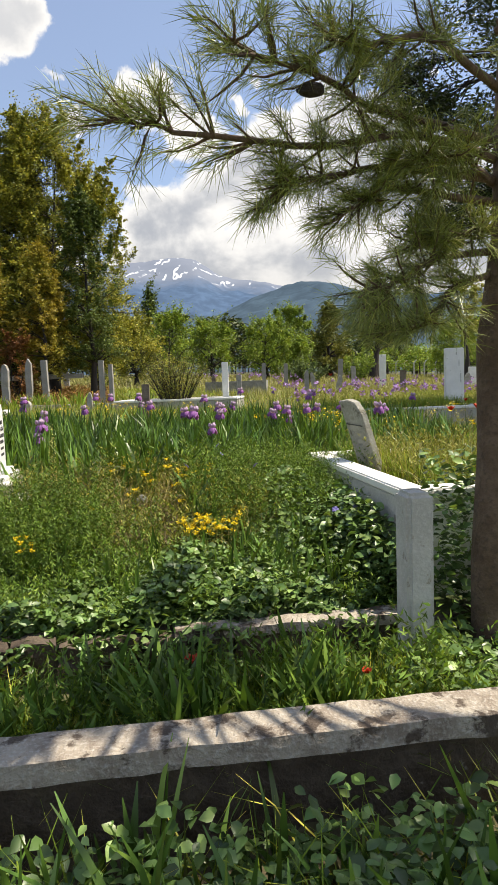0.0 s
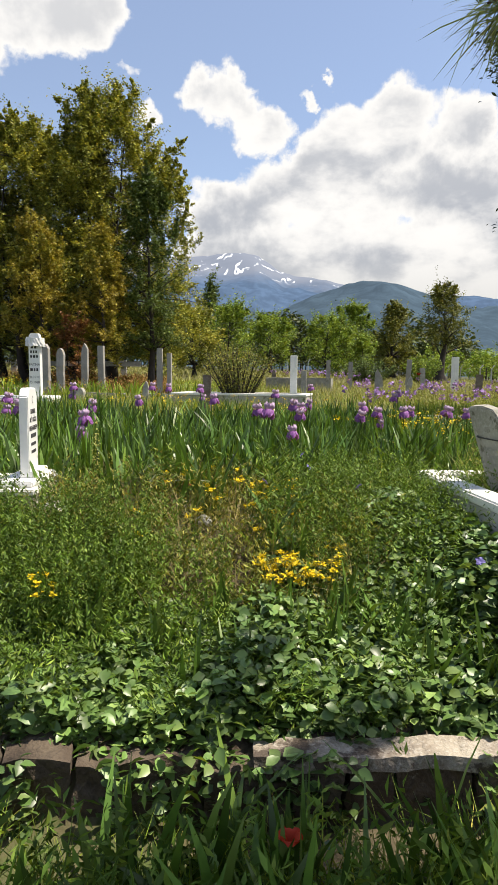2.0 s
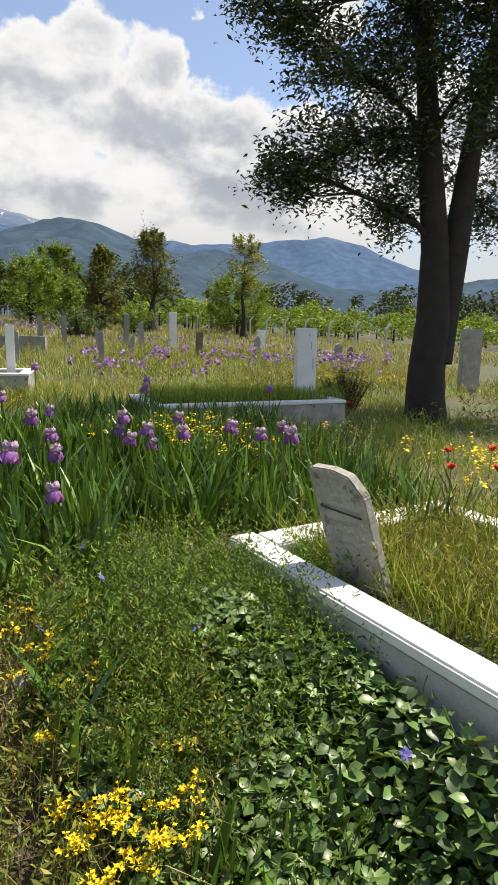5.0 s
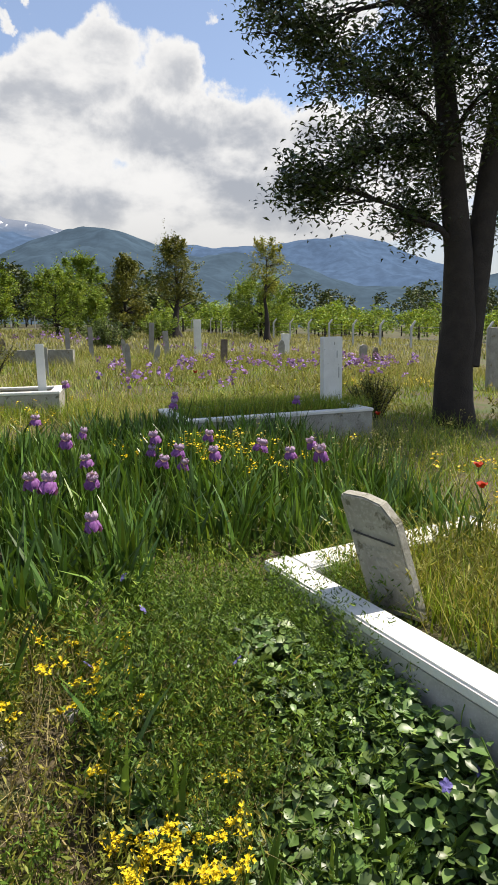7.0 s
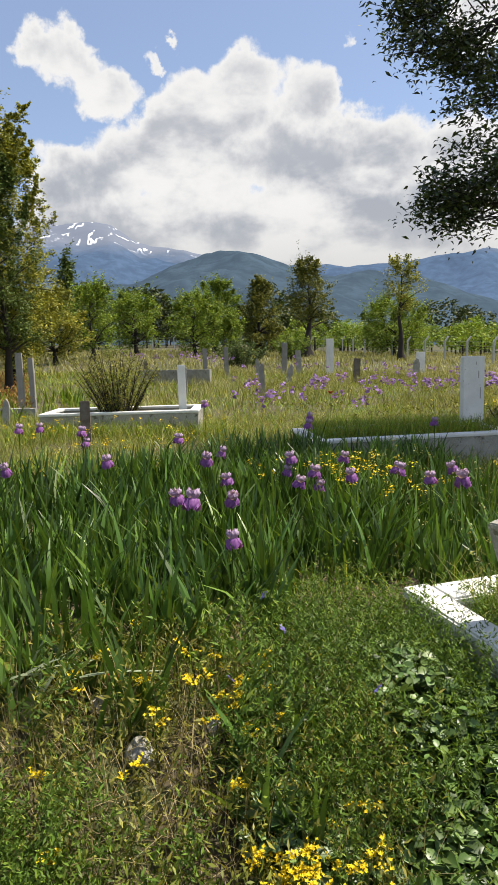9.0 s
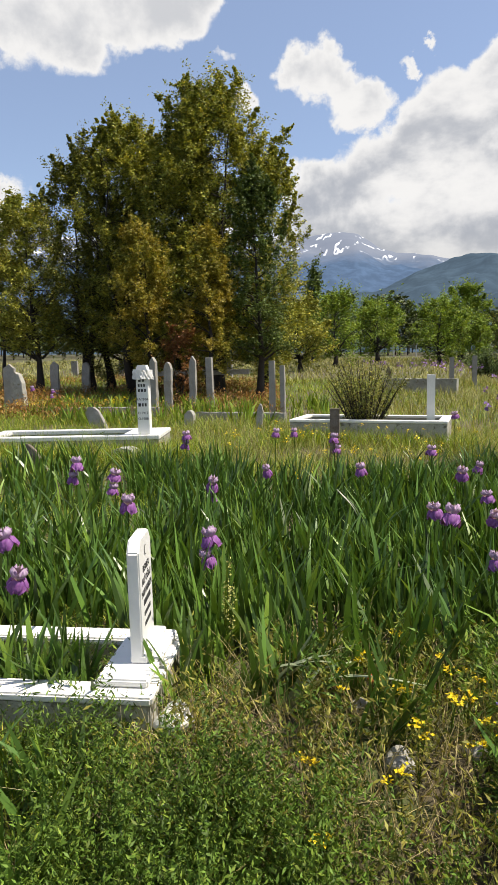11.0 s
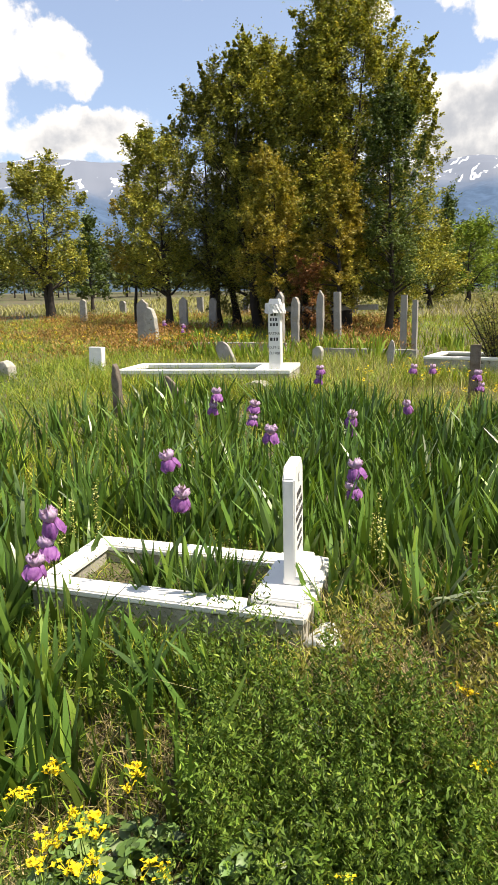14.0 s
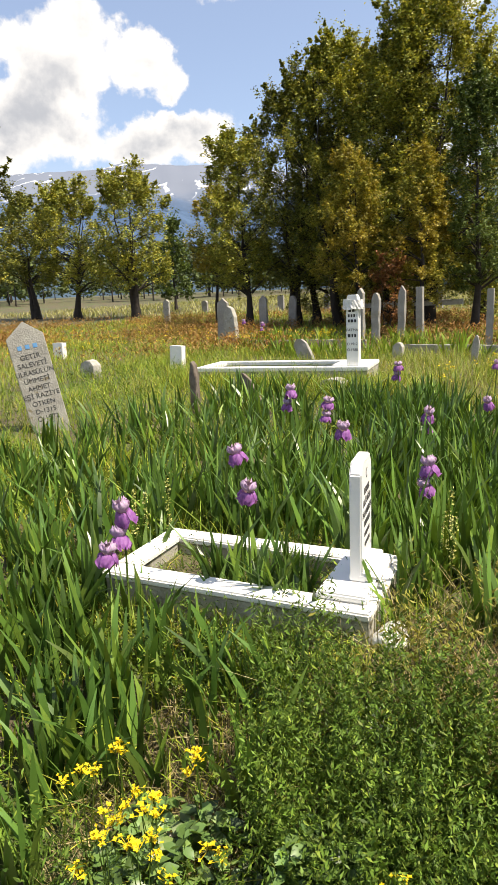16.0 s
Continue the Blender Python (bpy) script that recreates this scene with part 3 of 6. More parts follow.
# ---- growing things in numpy ----
def tube(points, radii, sides=6):
    """Vertices and quads of a tapered tube along points."""
    P = np.asarray(points, float)
    T = np.gradient(P, axis=0)
    T /= np.linalg.norm(T, axis=1, keepdims=True) + 1e-9
    ref = np.where(np.abs(T[:, 2:3]) > 0.9, [[1.0, 0, 0]], [[0, 0, 1.0]])
    A = np.cross(T, ref)
    A /= np.linalg.norm(A, axis=1, keepdims=True) + 1e-9
    B = np.cross(T, A)
    ang = np.arange(sides) / sides * math.tau
    ring = np.cos(ang)[None, :, None] * A[:, None] + np.sin(ang)[None, :, None] * B[:, None]
    V = (P[:, None] + ring * np.asarray(radii, float)[:, None, None]).reshape(-1, 3)
    n = len(P)
    i = np.arange(sides)
    F = np.concatenate([np.stack([k * sides + i, k * sides + (i + 1) % sides, (k + 1) * sides + (i + 1) % sides, (k + 1) * sides + i], -1) for k in range(n - 1)])
    return V, F


def merge(pieces):
    vs, fs, n = [], [], 0
    for v, f in pieces:
        vs.append(v)
        fs.append(f + n)
        n += len(v)
    return np.concatenate(vs), np.concatenate(fs)


def turned(rs, n, tilt=1.0):
    """n random frames; tilt 0 keeps the leaf's normal upright, 1 leaves it free."""
    yaw = rs.uniform(0, math.tau, n)
    d = np.stack([np.cos(yaw), np.sin(yaw), rs.uniform(-0.9, 0.5, n) * tilt], -1)
    d /= np.linalg.norm(d, axis=1, keepdims=True)
    nr = np.stack([rs.normal(0, tilt, n), rs.normal(0, tilt, n), np.ones(n)], -1)
    side = np.cross(d, nr)
    side /= np.linalg.norm(side, axis=1, keepdims=True) + 1e-9
    up = np.cross(side, d)
    return d, side, up


def leaves(rs, centres, size, tilt=1.0, wide=0.5, fold=0.15, rise=None):
    """Folded diamond leaves; rise: leaves that point upwards, more or less steeply."""
    n = len(centres)
    d, s, u = turned(rs, n, tilt)
    if rise is not None:
        d[:, 2] = rs.uniform(0.2, 1.0, n) * rise
        d /= np.linalg.norm(d, axis=1, keepdims=True)
        s = np.cross(d, rs.normal(0, 1, (n, 3)))
        s /= np.linalg.norm(s, axis=1, keepdims=True) + 1e-9
        u = np.cross(s, d)
    L = (np.broadcast_to(size, (n,)) * rs.uniform(0.65, 1.25, n))[:, None]
    base, tip = centres - d * L * 0.5, centres + d * L * 0.5 - u * L * fold * 0.6
    a = centres + s * L * wide * 0.5 + u * L * fold - d * L * 0.05
    b = centres - s * L * wide * 0.5 + u * L * fold - d * L * 0.05
    V = np.stack([base, a, tip, b], 1).reshape(-1, 3)
    return V, np.arange(4 * n).reshape(n, 4)


def bent(rs, a, b, n=6, wander=0.08, sag=0.0):
    a, b = np.asarray(a, float), np.asarray(b, float)
    t = np.linspace(0, 1, n)[:, None]
    ln = np.linalg.norm(b - a)
    off = np.cumsum(rs.normal(0, wander * ln / n, (n, 3)), 0)
    off -= t * off[-1]
    p = a + (b - a) * t + off
    p[:, 2] += sag * ln * (t[:, 0] * (1 - t[:, 0])) * 4 * 0.25
    return p


def tree(name, label, x, y, height, half, bare, r0, leaf_mat, seed, clumps=120, per=70, leaf=0.12, bark=None, shape="round", stems=1, blob=0.38, group="", lean=0.0):
    """A tree: tapered stems, limbs to every clump, and a crown of leaf clumps with an uneven outline."""
    rs = np.random.RandomState(seed)
    z0 = zat(x, y)
    ob = thing(name, label, "tree", (x, y, z0), group)
    wood, spots = [], []
    tops = []
    for k in range(stems):
        a = rs.uniform(0, math.tau)
        out = (half * 0.42 if stems > 1 else 0.0)
        top = np.array([math.cos(a) * out + lean * height, math.sin(a) * out, height * rs.uniform(0.82, 0.95)])
        foot = np.array([math.cos(a) * r0 * 0.9 * (stems > 1), math.sin(a) * r0 * 0.9 * (stems > 1), -0.15])
        P = bent(rs, foot, top, 9, 0.12)
        R = r0 * (1 - 0.9 * np.linspace(0, 1, 9)) * (1.35 * np.exp(-np.linspace(0, 8, 9)) + 1)
        wood.append(tube(P, R, 8))
        tops.append((P, R))
    phase = rs.uniform(0, math.tau, 6)
    for k in range(clumps):
        h = bare + (1 - bare) * rs.uniform(0.0, 1.0)
        g = (h - bare) / (1 - bare)
        a = rs.uniform(0, math.tau)
        if shape == "cone":
            w = (1 - g) ** 0.8 * 0.95 + 0.06
        elif shape == "tall":
            w = math.sin(math.pi * (0.12 + 0.83 * g) ** 0.8) ** 0.7
        else:
            w = math.sin(math.pi * (0.14 + 0.8 * g)) ** 0.6
        w *= 0.78 + 0.3 * math.sin(3 * a + phase[0] + 5 * g) * math.sin(4 * g + phase[1]) + 0.12 * rs.normal()
        rr = half * max(w, 0.05) * math.sqrt(rs.uniform(0.25, 1.0))
        c = np.array([rr * math.cos(a) + lean * height * g, rr * math.sin(a), h * height + rs.normal(0, 0.02) * height])
        spots.append(c)
        if k % 2 == 0:
            P, R = tops[rs.randint(stems)]
            i = int(np.clip(np.searchsorted(P[:, 2], c[2] - rr * rs.uniform(0.5, 1.1)), 2, 8))
            rb = max(R[i] * 0.5, 0.008)
            wood.append(tube(bent(rs, P[i], c, 5, 0.15, 0.3), np.linspace(rb, rb * 0.25, 5), 4))
    reach = list(blob * rs.uniform(0.6, 1.3, len(spots)))
    if shape != "cone":
        high = sorted(range(len(spots)), key=lambda i: -spots[i][2] - 0.35 * math.hypot(spots[i][0], spots[i][1]))[: max(8, clumps // 3)]
        for i in high[::2]:
            grow = np.array([spots[i][0] * 0.06 + rs.normal(0, 0.05), spots[i][1] * 0.06 + rs.normal(0, 0.05), 0.2]) * height / 8.0
            for k in range(1, 4):
                spots.append(spots[i] + grow * k * 1.2)
                reach.append(reach[i] * (0.7 - 0.16 * k))
    V, F = merge(wood)
    arrays("trunk", V, F, bark or BARK, ob)
    S, reach = np.array(spots), np.array(reach)
    # Each clump is a spray of short shoots that rise outwards, set with leaves.
    rise = S - np.array([lean * height * 0.5, 0.0, height * 0.35])
    rise /= np.linalg.norm(rise, axis=1, keepdims=True) + 1e-6
    shoots = rs.normal(0, 0.75, (len(S), 6, 3)) + rise[:, None] * 0.5 + [0, 0, 0.45]
    who, which = np.repeat(np.arange(len(S)), per), rs.randint(0, 6, len(S) * per)
    along = np.sqrt(rs.uniform(0.0, 1.0, len(who)))[:, None]
    C = S[who] + shoots[who, which] * reach[who][:, None] * along * 0.95 + rs.normal(0, 1, (len(who), 3)) * reach[who][:, None] * (0.26 - 0.12 * along)
    V, F = leaves(rs, C, leaf)
    arrays("crown", V, F, leaf_mat, ob)
    return ob


# The clump of oaks behind the graves, and the small rusty trees in front of it.
G = "clump of trees"
for az, d, h, half, bare, r0, mat, seed, cl, per, lf, shape, stems, name, label in (
    (-19.4, 20.0, 8.5, 2.5, 0.14, 0.10, OAK, 1, 270, 230, 0.088, "tall", 3, "oak_tree", "tall olive-green evergreen oak with many stems"),
    (-21.9, 21.5, 8.0, 2.2, 0.18, 0.09, OAK_DARK, 2, 210, 200, 0.088, "tall", 3, "oak_tree", "tall dark olive evergreen oak with many stems"),
    (-26.4, 21.5, 8.1, 2.1, 0.2, 0.09, OAK, 3, 190, 200, 0.088, "tall", 2, "oak_tree", "tall airy olive-green evergreen oak"),
    (-30.4, 22.5, 7.4, 2.1, 0.22, 0.09, OAK_DARK, 4, 170, 190, 0.088, "tall", 2, "oak_tree", "olive-green evergreen oak with a narrow top"),
    (-14.9, 20.6, 6.9, 1.5, 0.12, 0.09, OAK, 16, 150, 190, 0.088, "round", 2, "oak_tree", "olive-green evergreen oak with a rounded shoulder"),
    (-23.6, 22.6, 6.4, 2.5, 0.08, 0.09, OAK_DARK, 17, 190, 190, 0.088, "round", 3, "oak_tree", "dark dense oak in the middle of the clump"),
    (-28.6, 23.0, 6.0, 2.2, 0.10, 0.09, OAK_DARK, 18, 150, 180, 0.088, "round", 2, "oak_tree", "dark olive oak with low branches"),
    (-35.2, 22.0, 5.7, 1.7, 0.26, 0.09, OAK, 5, 140, 180, 0.088, "round", 1, "oak_tree", "olive oak with rust-brown leaves on one side"),
    (-37.2, 24.0, 4.6, 1.2, 0.42, 0.07, RUST, 15, 70, 130, 0.088, "round", 1, "small_oak", "small oak with rust-brown leaves"),
    (-15.8, 18.2, 6.0, 1.05, 0.18, 0.09, CEDAR, 6, 120, 150, 0.075, "tall", 1, "juniper", "dark green juniper beside the oaks"),
    (-20.3, 17.4, 4.3, 0.85, 0.2, 0.07, RUST, 7, 110, 170, 0.07, "tall", 1, "small_oak", "small rusty yellow-green oak in front of the clump"),
    (-25.8, 17.8, 4.5, 0.95, 0.22, 0.07, RUST, 8, 110, 170, 0.07, "tall", 1, "small_oak", "small yellow-brown oak in front of the clump"),
    (-22.8, 17.0, 1.9, 0.6, 0.05, 0.03, RED_RUST, 9, 40, 90, 0.07, "round", 2, "shrub", "red-brown withered shrub among the gravestones"),
    (-44.5, 34.0, 6.7, 2.3, 0.25, 0.13, OAK, 10, 150, 130, 0.13, "round", 2, "oak_tree", "rounded yellow-green oak in the meadow"),
    (-49.5, 36.0, 6.3, 2.2, 0.28, 0.12, OAK, 11, 140, 130, 0.13, "round", 2, "oak_tree", "green oak with several dark stems"),
    (-57.0, 31.0, 8.4, 2.0, 0.25, 0.13, OAK_DARK, 12, 130, 130, 0.13, "tall", 1, "oak_tree", "tall dark oak at the edge of the meadow"),
    (-52.5, 39.0, 6.4, 2.0, 0.3, 0.12, OAK_DARK, 13, 120, 120, 0.14, "round", 2, "oak_tree", "dark green oak with a rounded crown"),
    (-40.8, 40.0, 5.0, 1.6, 0.15, 0.08, CEDAR, 14, 70, 80, 0.17, "cone", 1, "juniper", "dark juniper with low branches"),
):
    tree(name, label, *pol(az, d), h, half, bare, r0, mat, seed, cl, per, lf, shape=shape, stems=stems, blob=0.15 * half + 0.08, group=G)

# Trees in the field beyond the graves.
for az, d, h, half, bare, r0, mat, seed, cl, per, lf, shape, lean, name, label in (
    (10.0, 52.0, 7.0, 2.0, 0.36, 0.3, OAK_DARK, 21, 90, 110, 0.15, "round", 0.04, "almond_tree", "old twisted tree with a dark trunk and thin crown"),
    (18.2, 48.0, 6.9, 1.5, 0.5, 0.2, OAK, 22, 55, 80, 0.13, "round", 0.0, "almond_tree", "slim half-bare tree with a dark trunk"),
    (6.0, 55.0, 5.8, 1.7, 0.05, 0.2, OAK_DARK, 23, 120, 120, 0.16, "tall", 0.0, "poplar", "dense dark green upright tree"),
    (1.9, 60.0, 6.0, 2.6, 0.2, 0.24, FRESH, 24, 120, 110, 0.17, "round", 0.0, "walnut_tree", "light green spreading tree in the field"),
    (0.2, 50.0, 4.2, 2.3, 0.1, 0.12, FRESH, 25, 90, 110, 0.16, "round", 0.0, "fruit_tree", "low light green fruit tree"),
    (3.4, 47.0, 3.0, 1.1, 0.05, 0.1, FRESH, 26, 60, 100, 0.14, "round", 0.0, "fruit_tree", "small bright green tree"),
    (17.6, 60.0, 4.6, 3.4, 0.12, 0.12, FRESH, 27, 130, 110, 0.18, "round", 0.0, "willow_tree", "wide light green tree behind the fence"),
    (-8.8, 46.0, 4.6, 2.1, 0.15, 0.12, FRESH, 28, 90, 110, 0.16, "round", 0.0, "fruit_tree", "green fruit tree at the field's edge"),
    (-12.0, 38.0, 3.9, 1.9, 0.15, 0.1, OAK, 29, 90, 110, 0.15, "round", 0.0, "oak_tree", "low olive-green oak bush"),
    (-10.5, 60.0, 8.3, 1.8, 0.1, 0.15, CEDAR, 30, 70, 60, 0.28, "cone", 0.0, "fir_tree", "pale grey-green conifer behind the field"),
    (-5.0, 58.0, 5.0, 2.6, 0.15, 0.15, FRESH, 31, 90, 110, 0.17, "round", 0.0, "fruit_tree", "green fruit tree with a round crown"),
):
    tree(name, label, *pol(az, d), h, half, bare, r0, mat, seed, cl, per, lf, shape=shape, blob=0.22 * half + 0.1, lean=lean, group="trees in the field")


def grove(name, label, spots, leaf_mat, leaf, per, seed, lift_to):
    """A far row of trees, as one thing of stuff: many clumps of leaves on short trunks."""
    rs = np.random.RandomState(seed)
    pieces, trunks = [], []
    for x, y, h, r in spots:
        z = zat(x, y) + lift_to
        n = max(8, int(r * h * 2.2))
        a, g = rs.uniform(0, math.tau, n), rs.uniform(0.18, 1, n)
        rr = r * np.sin(np.pi * (0.12 + 0.8 * g)) ** 0.6 * np.sqrt(rs.uniform(0.3, 1, n))
        S = np.stack([x + rr * np.cos(a), y + rr * np.sin(a), z + g * h], -1)
        C = np.repeat(S, per, 0) + rs.normal(0, 0.3, (n * per, 3)) * [1, 1, 0.8] * (0.4 + 0.25 * r)
        pieces.append(leaves(rs, C, leaf))
        trunks.append(tube([(x, y, z - 0.3), (x, y, z + h * 0.5)], [0.12, 0.06], 5))
    ob = thing(name, label, "trees", kind="stuff")
    tagged(arrays("foliage", *merge(pieces), leaf_mat, ob), kind="stuff")
    tagged(arrays("trunks", *merge(trunks), BARK, ob), kind="stuff")
    return ob


rs = np.random.RandomState(40)
spots = [(*pol(rs.uniform(9, 44), d), rs.uniform(2.6, 3.8), rs.uniform(1.5, 2.3)) for d in np.linspace(66, 105, 120)]
grove("orchard", "orchard of light green fruit trees behind the fence", spots, FRESH, 0.34, 26, 41, 0.0)
spots = [(*pol(rs.uniform(-75, 12), rs.uniform(80, 150)), rs.uniform(4.5, 8.5), rs.uniform(2.5, 4.5)) for _ in range(150)]
spots += [(*pol(rs.uniform(18, 60), rs.uniform(130, 170)), rs.uniform(6, 10), rs.uniform(2.0, 3.5)) for _ in range(60)]
grove("far_woods", "dark green belt of distant woods below the hills", spots, WOODS, 0.75, 8, 42, 0.0)

# ---- the broad-leaved tree by the wide grave ----
rs = np.random.RandomState(50)
bx, by = 5.72, 10.5
tree_ob = thing("ash_tree", "large dark-trunked tree with two stems and hanging leafy boughs", "tree", (bx, by, zat(bx, by)))
wood = []
left = [(0.0, 0, -0.2), (-0.05, 0, 0.35), (-0.06, 0, 0.8), (0.0, 0, 1.5), (-0.02, 0.05, 2.5), (-0.2, 0.1, 4.0), (-0.5, 0.0, 5.6), (-0.6, 0.2, 7.4)]
right = [(0.1, 0, 0.9), (0.2, 0.05, 1.6), (0.32, 0.05, 2.5), (0.55, 0.15, 4.0), (1.0, 0.3, 5.8), (1.3, 0.4, 7.6)]
wood.append(tube(left, [0.36, 0.29, 0.27, 0.25, 0.20, 0.16, 0.11, 0.05], 12))
wood.append(tube(right, [0.24, 0.23, 0.2, 0.15, 0.1, 0.04], 10))
# The last six lobes, mostly out of view, are added to shade the trunk.
LOBES = [(-1.75, 0.4, 3.6, 0.75), (-2.2, 0.2, 3.35, 0.5), (-1.5, 0.1, 4.7, 0.85), (-0.9, -0.3, 5.3, 1.1), (-0.7, 0.3, 3.05, 0.45), (-2.3, 0.2, 5.2, 0.45), (-1.0, 0.2, 4.0, 0.6),
         (-2.7, 0.3, 5.8, 0.5), (-0.3, -0.5, 6.4, 1.3), (0.9, -0.2, 5.2, 1.3), (1.6, 0.2, 4.2, 1.0), (0.6, 0.3, 7.4, 1.6), (-1.3, 0.4, 7.0, 1.2), (2.0, 0.0, 6.2, 1.4), (0.2, 1.2, 5.6, 1.4), (1.5, 1.0, 3.4, 0.7), (-0.1, -0.9, 4.5, 0.8), (2.6, 0.3, 4.2, 1.2), (3.0, 0.2, 5.4, 1.5), (1.2, -0.8, 6.8, 1.5), (0.5, -1.0, 5.6, 1.1), (2.3, 0.9, 7.4, 1.6), (0.1, 0.9, 3.9, 0.7)]
spots = []
for lx, ly, lz, lr in LOBES:
    hub = np.array([lx, ly, lz])
    stem = np.array(left if lx < 0.3 else right, float)
    i = int(np.clip(np.searchsorted(stem[:, 2], lz - 0.9), 2, len(stem) - 1))
    limb = bent(rs, stem[i], hub, 8, 0.14, 0.5)
    wood.append(tube(limb, np.linspace(0.05, 0.012, 8), 6))
    for _ in range(int(26 * lr + 8)):
        v = rs.normal(0, 1, 3)
        v /= np.linalg.norm(v)
        c = hub + v * lr * rs.uniform(0.35, 1.15) * [1, 1, 0.8]
        wood.append(tube(bent(rs, limb[rs.randint(4, 8)], c, 5, 0.18, -0.1), [0.014, 0.011, 0.008, 0.006, 0.003], 4))
        spots.append(c)
for k in range(16):
    a = np.array([-2.2 + rs.uniform(-0.3, 0.4), 0.2, 5.4 + rs.uniform(-0.2, 0.3)])
    wood.append(tube(bent(rs, a, a + [-rs.uniform(0.4, 1.0), rs.uniform(-0.3, 0.3), rs.uniform(-0.2, 0.6)], 6, 0.25), np.linspace(0.012, 0.003, 6), 4))
arrays("trunk", *merge(wood), BARK, tree_ob)
S = np.array(spots)
C = np.repeat(S, 84, 0) + rs.normal(0, 0.14, (len(S) * 84, 3)) * [1, 1, 0.9]
arrays("crown", *leaves(rs, C, 0.1, wide=0.34), SHINY, tree_ob)

# ---- the pine that hangs over the entrance ----
rs = np.random.RandomState(60)
px, py = 1.82, 2.95
pine = thing("pine_tree", "young pine with long needles and a brown scaly trunk", "tree", (px, py, zat(px, py)))
off = np.array([px, py, zat(px, py)])
wood = [tube(bent(rs, (0, 0, -0.1), (0.08, 0.05, 4.6), 10, 0.05), np.linspace(0.115, 0.05, 10), 12)]
# Boughs that reach over the path: foot on the trunk, elbow and tip.
BOUGHS = [
    [(1.82, 2.95, 1.9), (1.32, 2.5, 1.85), (0.96, 2.1, 1.82), (0.68, 1.87, 1.86)], [(1.82, 2.95, 1.8), (1.33, 2.55, 1.79), (0.95, 2.2, 1.66), (0.53, 1.95, 1.64), (0.36, 1.88, 1.68)],
    [(1.82, 2.95, 1.7), (1.25, 2.6, 1.68), (0.91, 2.3, 1.54), (0.8, 2.22, 1.46)], [(1.82, 2.95, 1.4), (1.45, 2.7, 1.36), (1.24, 2.5, 1.22), (1.12, 2.42, 1.18)],
    [(1.82, 2.95, 2.1), (1.38, 2.4, 2.08), (1.11, 2.2, 2.0), (0.95, 2.05, 1.94)], [(1.82, 2.95, 1.3), (1.57, 2.8, 1.2), (1.39, 2.7, 1.01), (1.28, 2.63, 0.96)],
    [(1.82, 2.95, 1.6), (1.29, 2.6, 1.61), (1.12, 2.4, 1.46)], [(1.82, 2.95, 1.5), (1.6, 2.8, 1.45), (1.35, 2.65, 1.4)], [(1.82, 2.95, 1.7), (1.55, 2.6, 1.75), (1.35, 2.4, 1.7)],
]
KEPT = len(BOUGHS)
# Further boughs are added, mostly out of view, to shade the ground before the kerb.
for k in range(46):
    near = k < 36
    a, z = radians(122 + 90 * ((k * 0.618) % 1.0) if near else k * 137.5), rs.uniform(2.35, 3.5) if near else rs.uniform(2.8, 4.0)
    reach = rs.uniform(1.5, 2.5) if near else rs.uniform(0.4, 0.7)
    d, foot = np.array([math.sin(a), math.cos(a), 0.0]), np.array([px, py, z])
    BOUGHS.append([foot, foot + d * reach * 0.55 + [0, 0, 0.1 * reach], foot + d * reach + [0, 0, 0.05 * reach]])
tips, dirs = [], []
for nb, b in enumerate(BOUGHS):
    P = np.array(b, float) - off
    t = np.linspace(0, len(P) - 1, 14)
    L = np.stack([np.interp(t, np.arange(len(P)), P[:, k]) for k in range(3)], -1)
    L += np.cumsum(rs.normal(0, 0.008, L.shape), 0)
    wood.append(tube(L, np.linspace(0.02, 0.004, 14), 6))
    for i in range(3 if nb < KEPT else 7, 14):
        for _ in range(4 if nb < KEPT else 5):
            d = L[min(i, 12) + 1] - L[min(i, 12)]
            d = d / np.linalg.norm(d) + rs.normal(0, 0.6, 3) + [0, 0, 0.1]
            d /= np.linalg.norm(d)
            ln = rs.uniform(0.05, 0.2)
            e = L[i] + d * ln
            wood.append(tube(bent(rs, L[i], e, 4, 0.15, -0.2), [0.006, 0.005, 0.004, 0.002], 4))
            for s in (0.45, 0.75, 1.0):
                tips.append(L[i] + d * ln * s)
                dirs.append(d)
arrays("trunk", *merge(wood), PINE_BARK, pine)
T, D = np.repeat(np.array(tips), 18, 0), np.repeat(np.array(dirs), 18, 0)
n = len(T)
D = D * 0.85 + rs.normal(0, 0.5, (n, 3)) + [0, 0, 0.08]
D /= np.linalg.norm(D, axis=1, keepdims=True)
ln = rs.uniform(0.07, 0.125, n)[:, None]
side = np.cross(D, rs.normal(0, 1, (n, 3)))
side /= np.linalg.norm(side, axis=1, keepdims=True)
base = T + rs.normal(0, 0.012, (n, 3))
mid = base + D * ln * 0.55 - [0, 0, 0.004]
tip = base + D * ln - [0, 0, 0.014]
wd = 0.0011
V = np.stack([base - side * wd, base + side * wd, mid + side * wd, mid - side * wd, tip], 1).reshape(-1, 3)
o = np.arange(n)[:, None] * 5
F = np.concatenate([o + [0, 1, 2], o + [0, 2, 3], o + [3, 2, 4]])
arrays("needles", V, F, NEEDLE, pine)
cone = thing("pine_cone", "dark brown cone hanging on a pine bough", "pine cone", (0.925, 2.03, 1.755))
bm = bmesh.new()
bmesh.ops.create_uvsphere(bm, u_segments=12, v_segments=9, radius=0.022)
for v in bm.verts:
    v.co = Vector((v.co.x * 2.0, v.co.y, v.co.z)) * (1 + 0.14 * math.sin(v.co.x * 500) * math.cos(math.atan2(v.co.y, v.co.z) * 6))
part("scales", bm, BARK, cone)

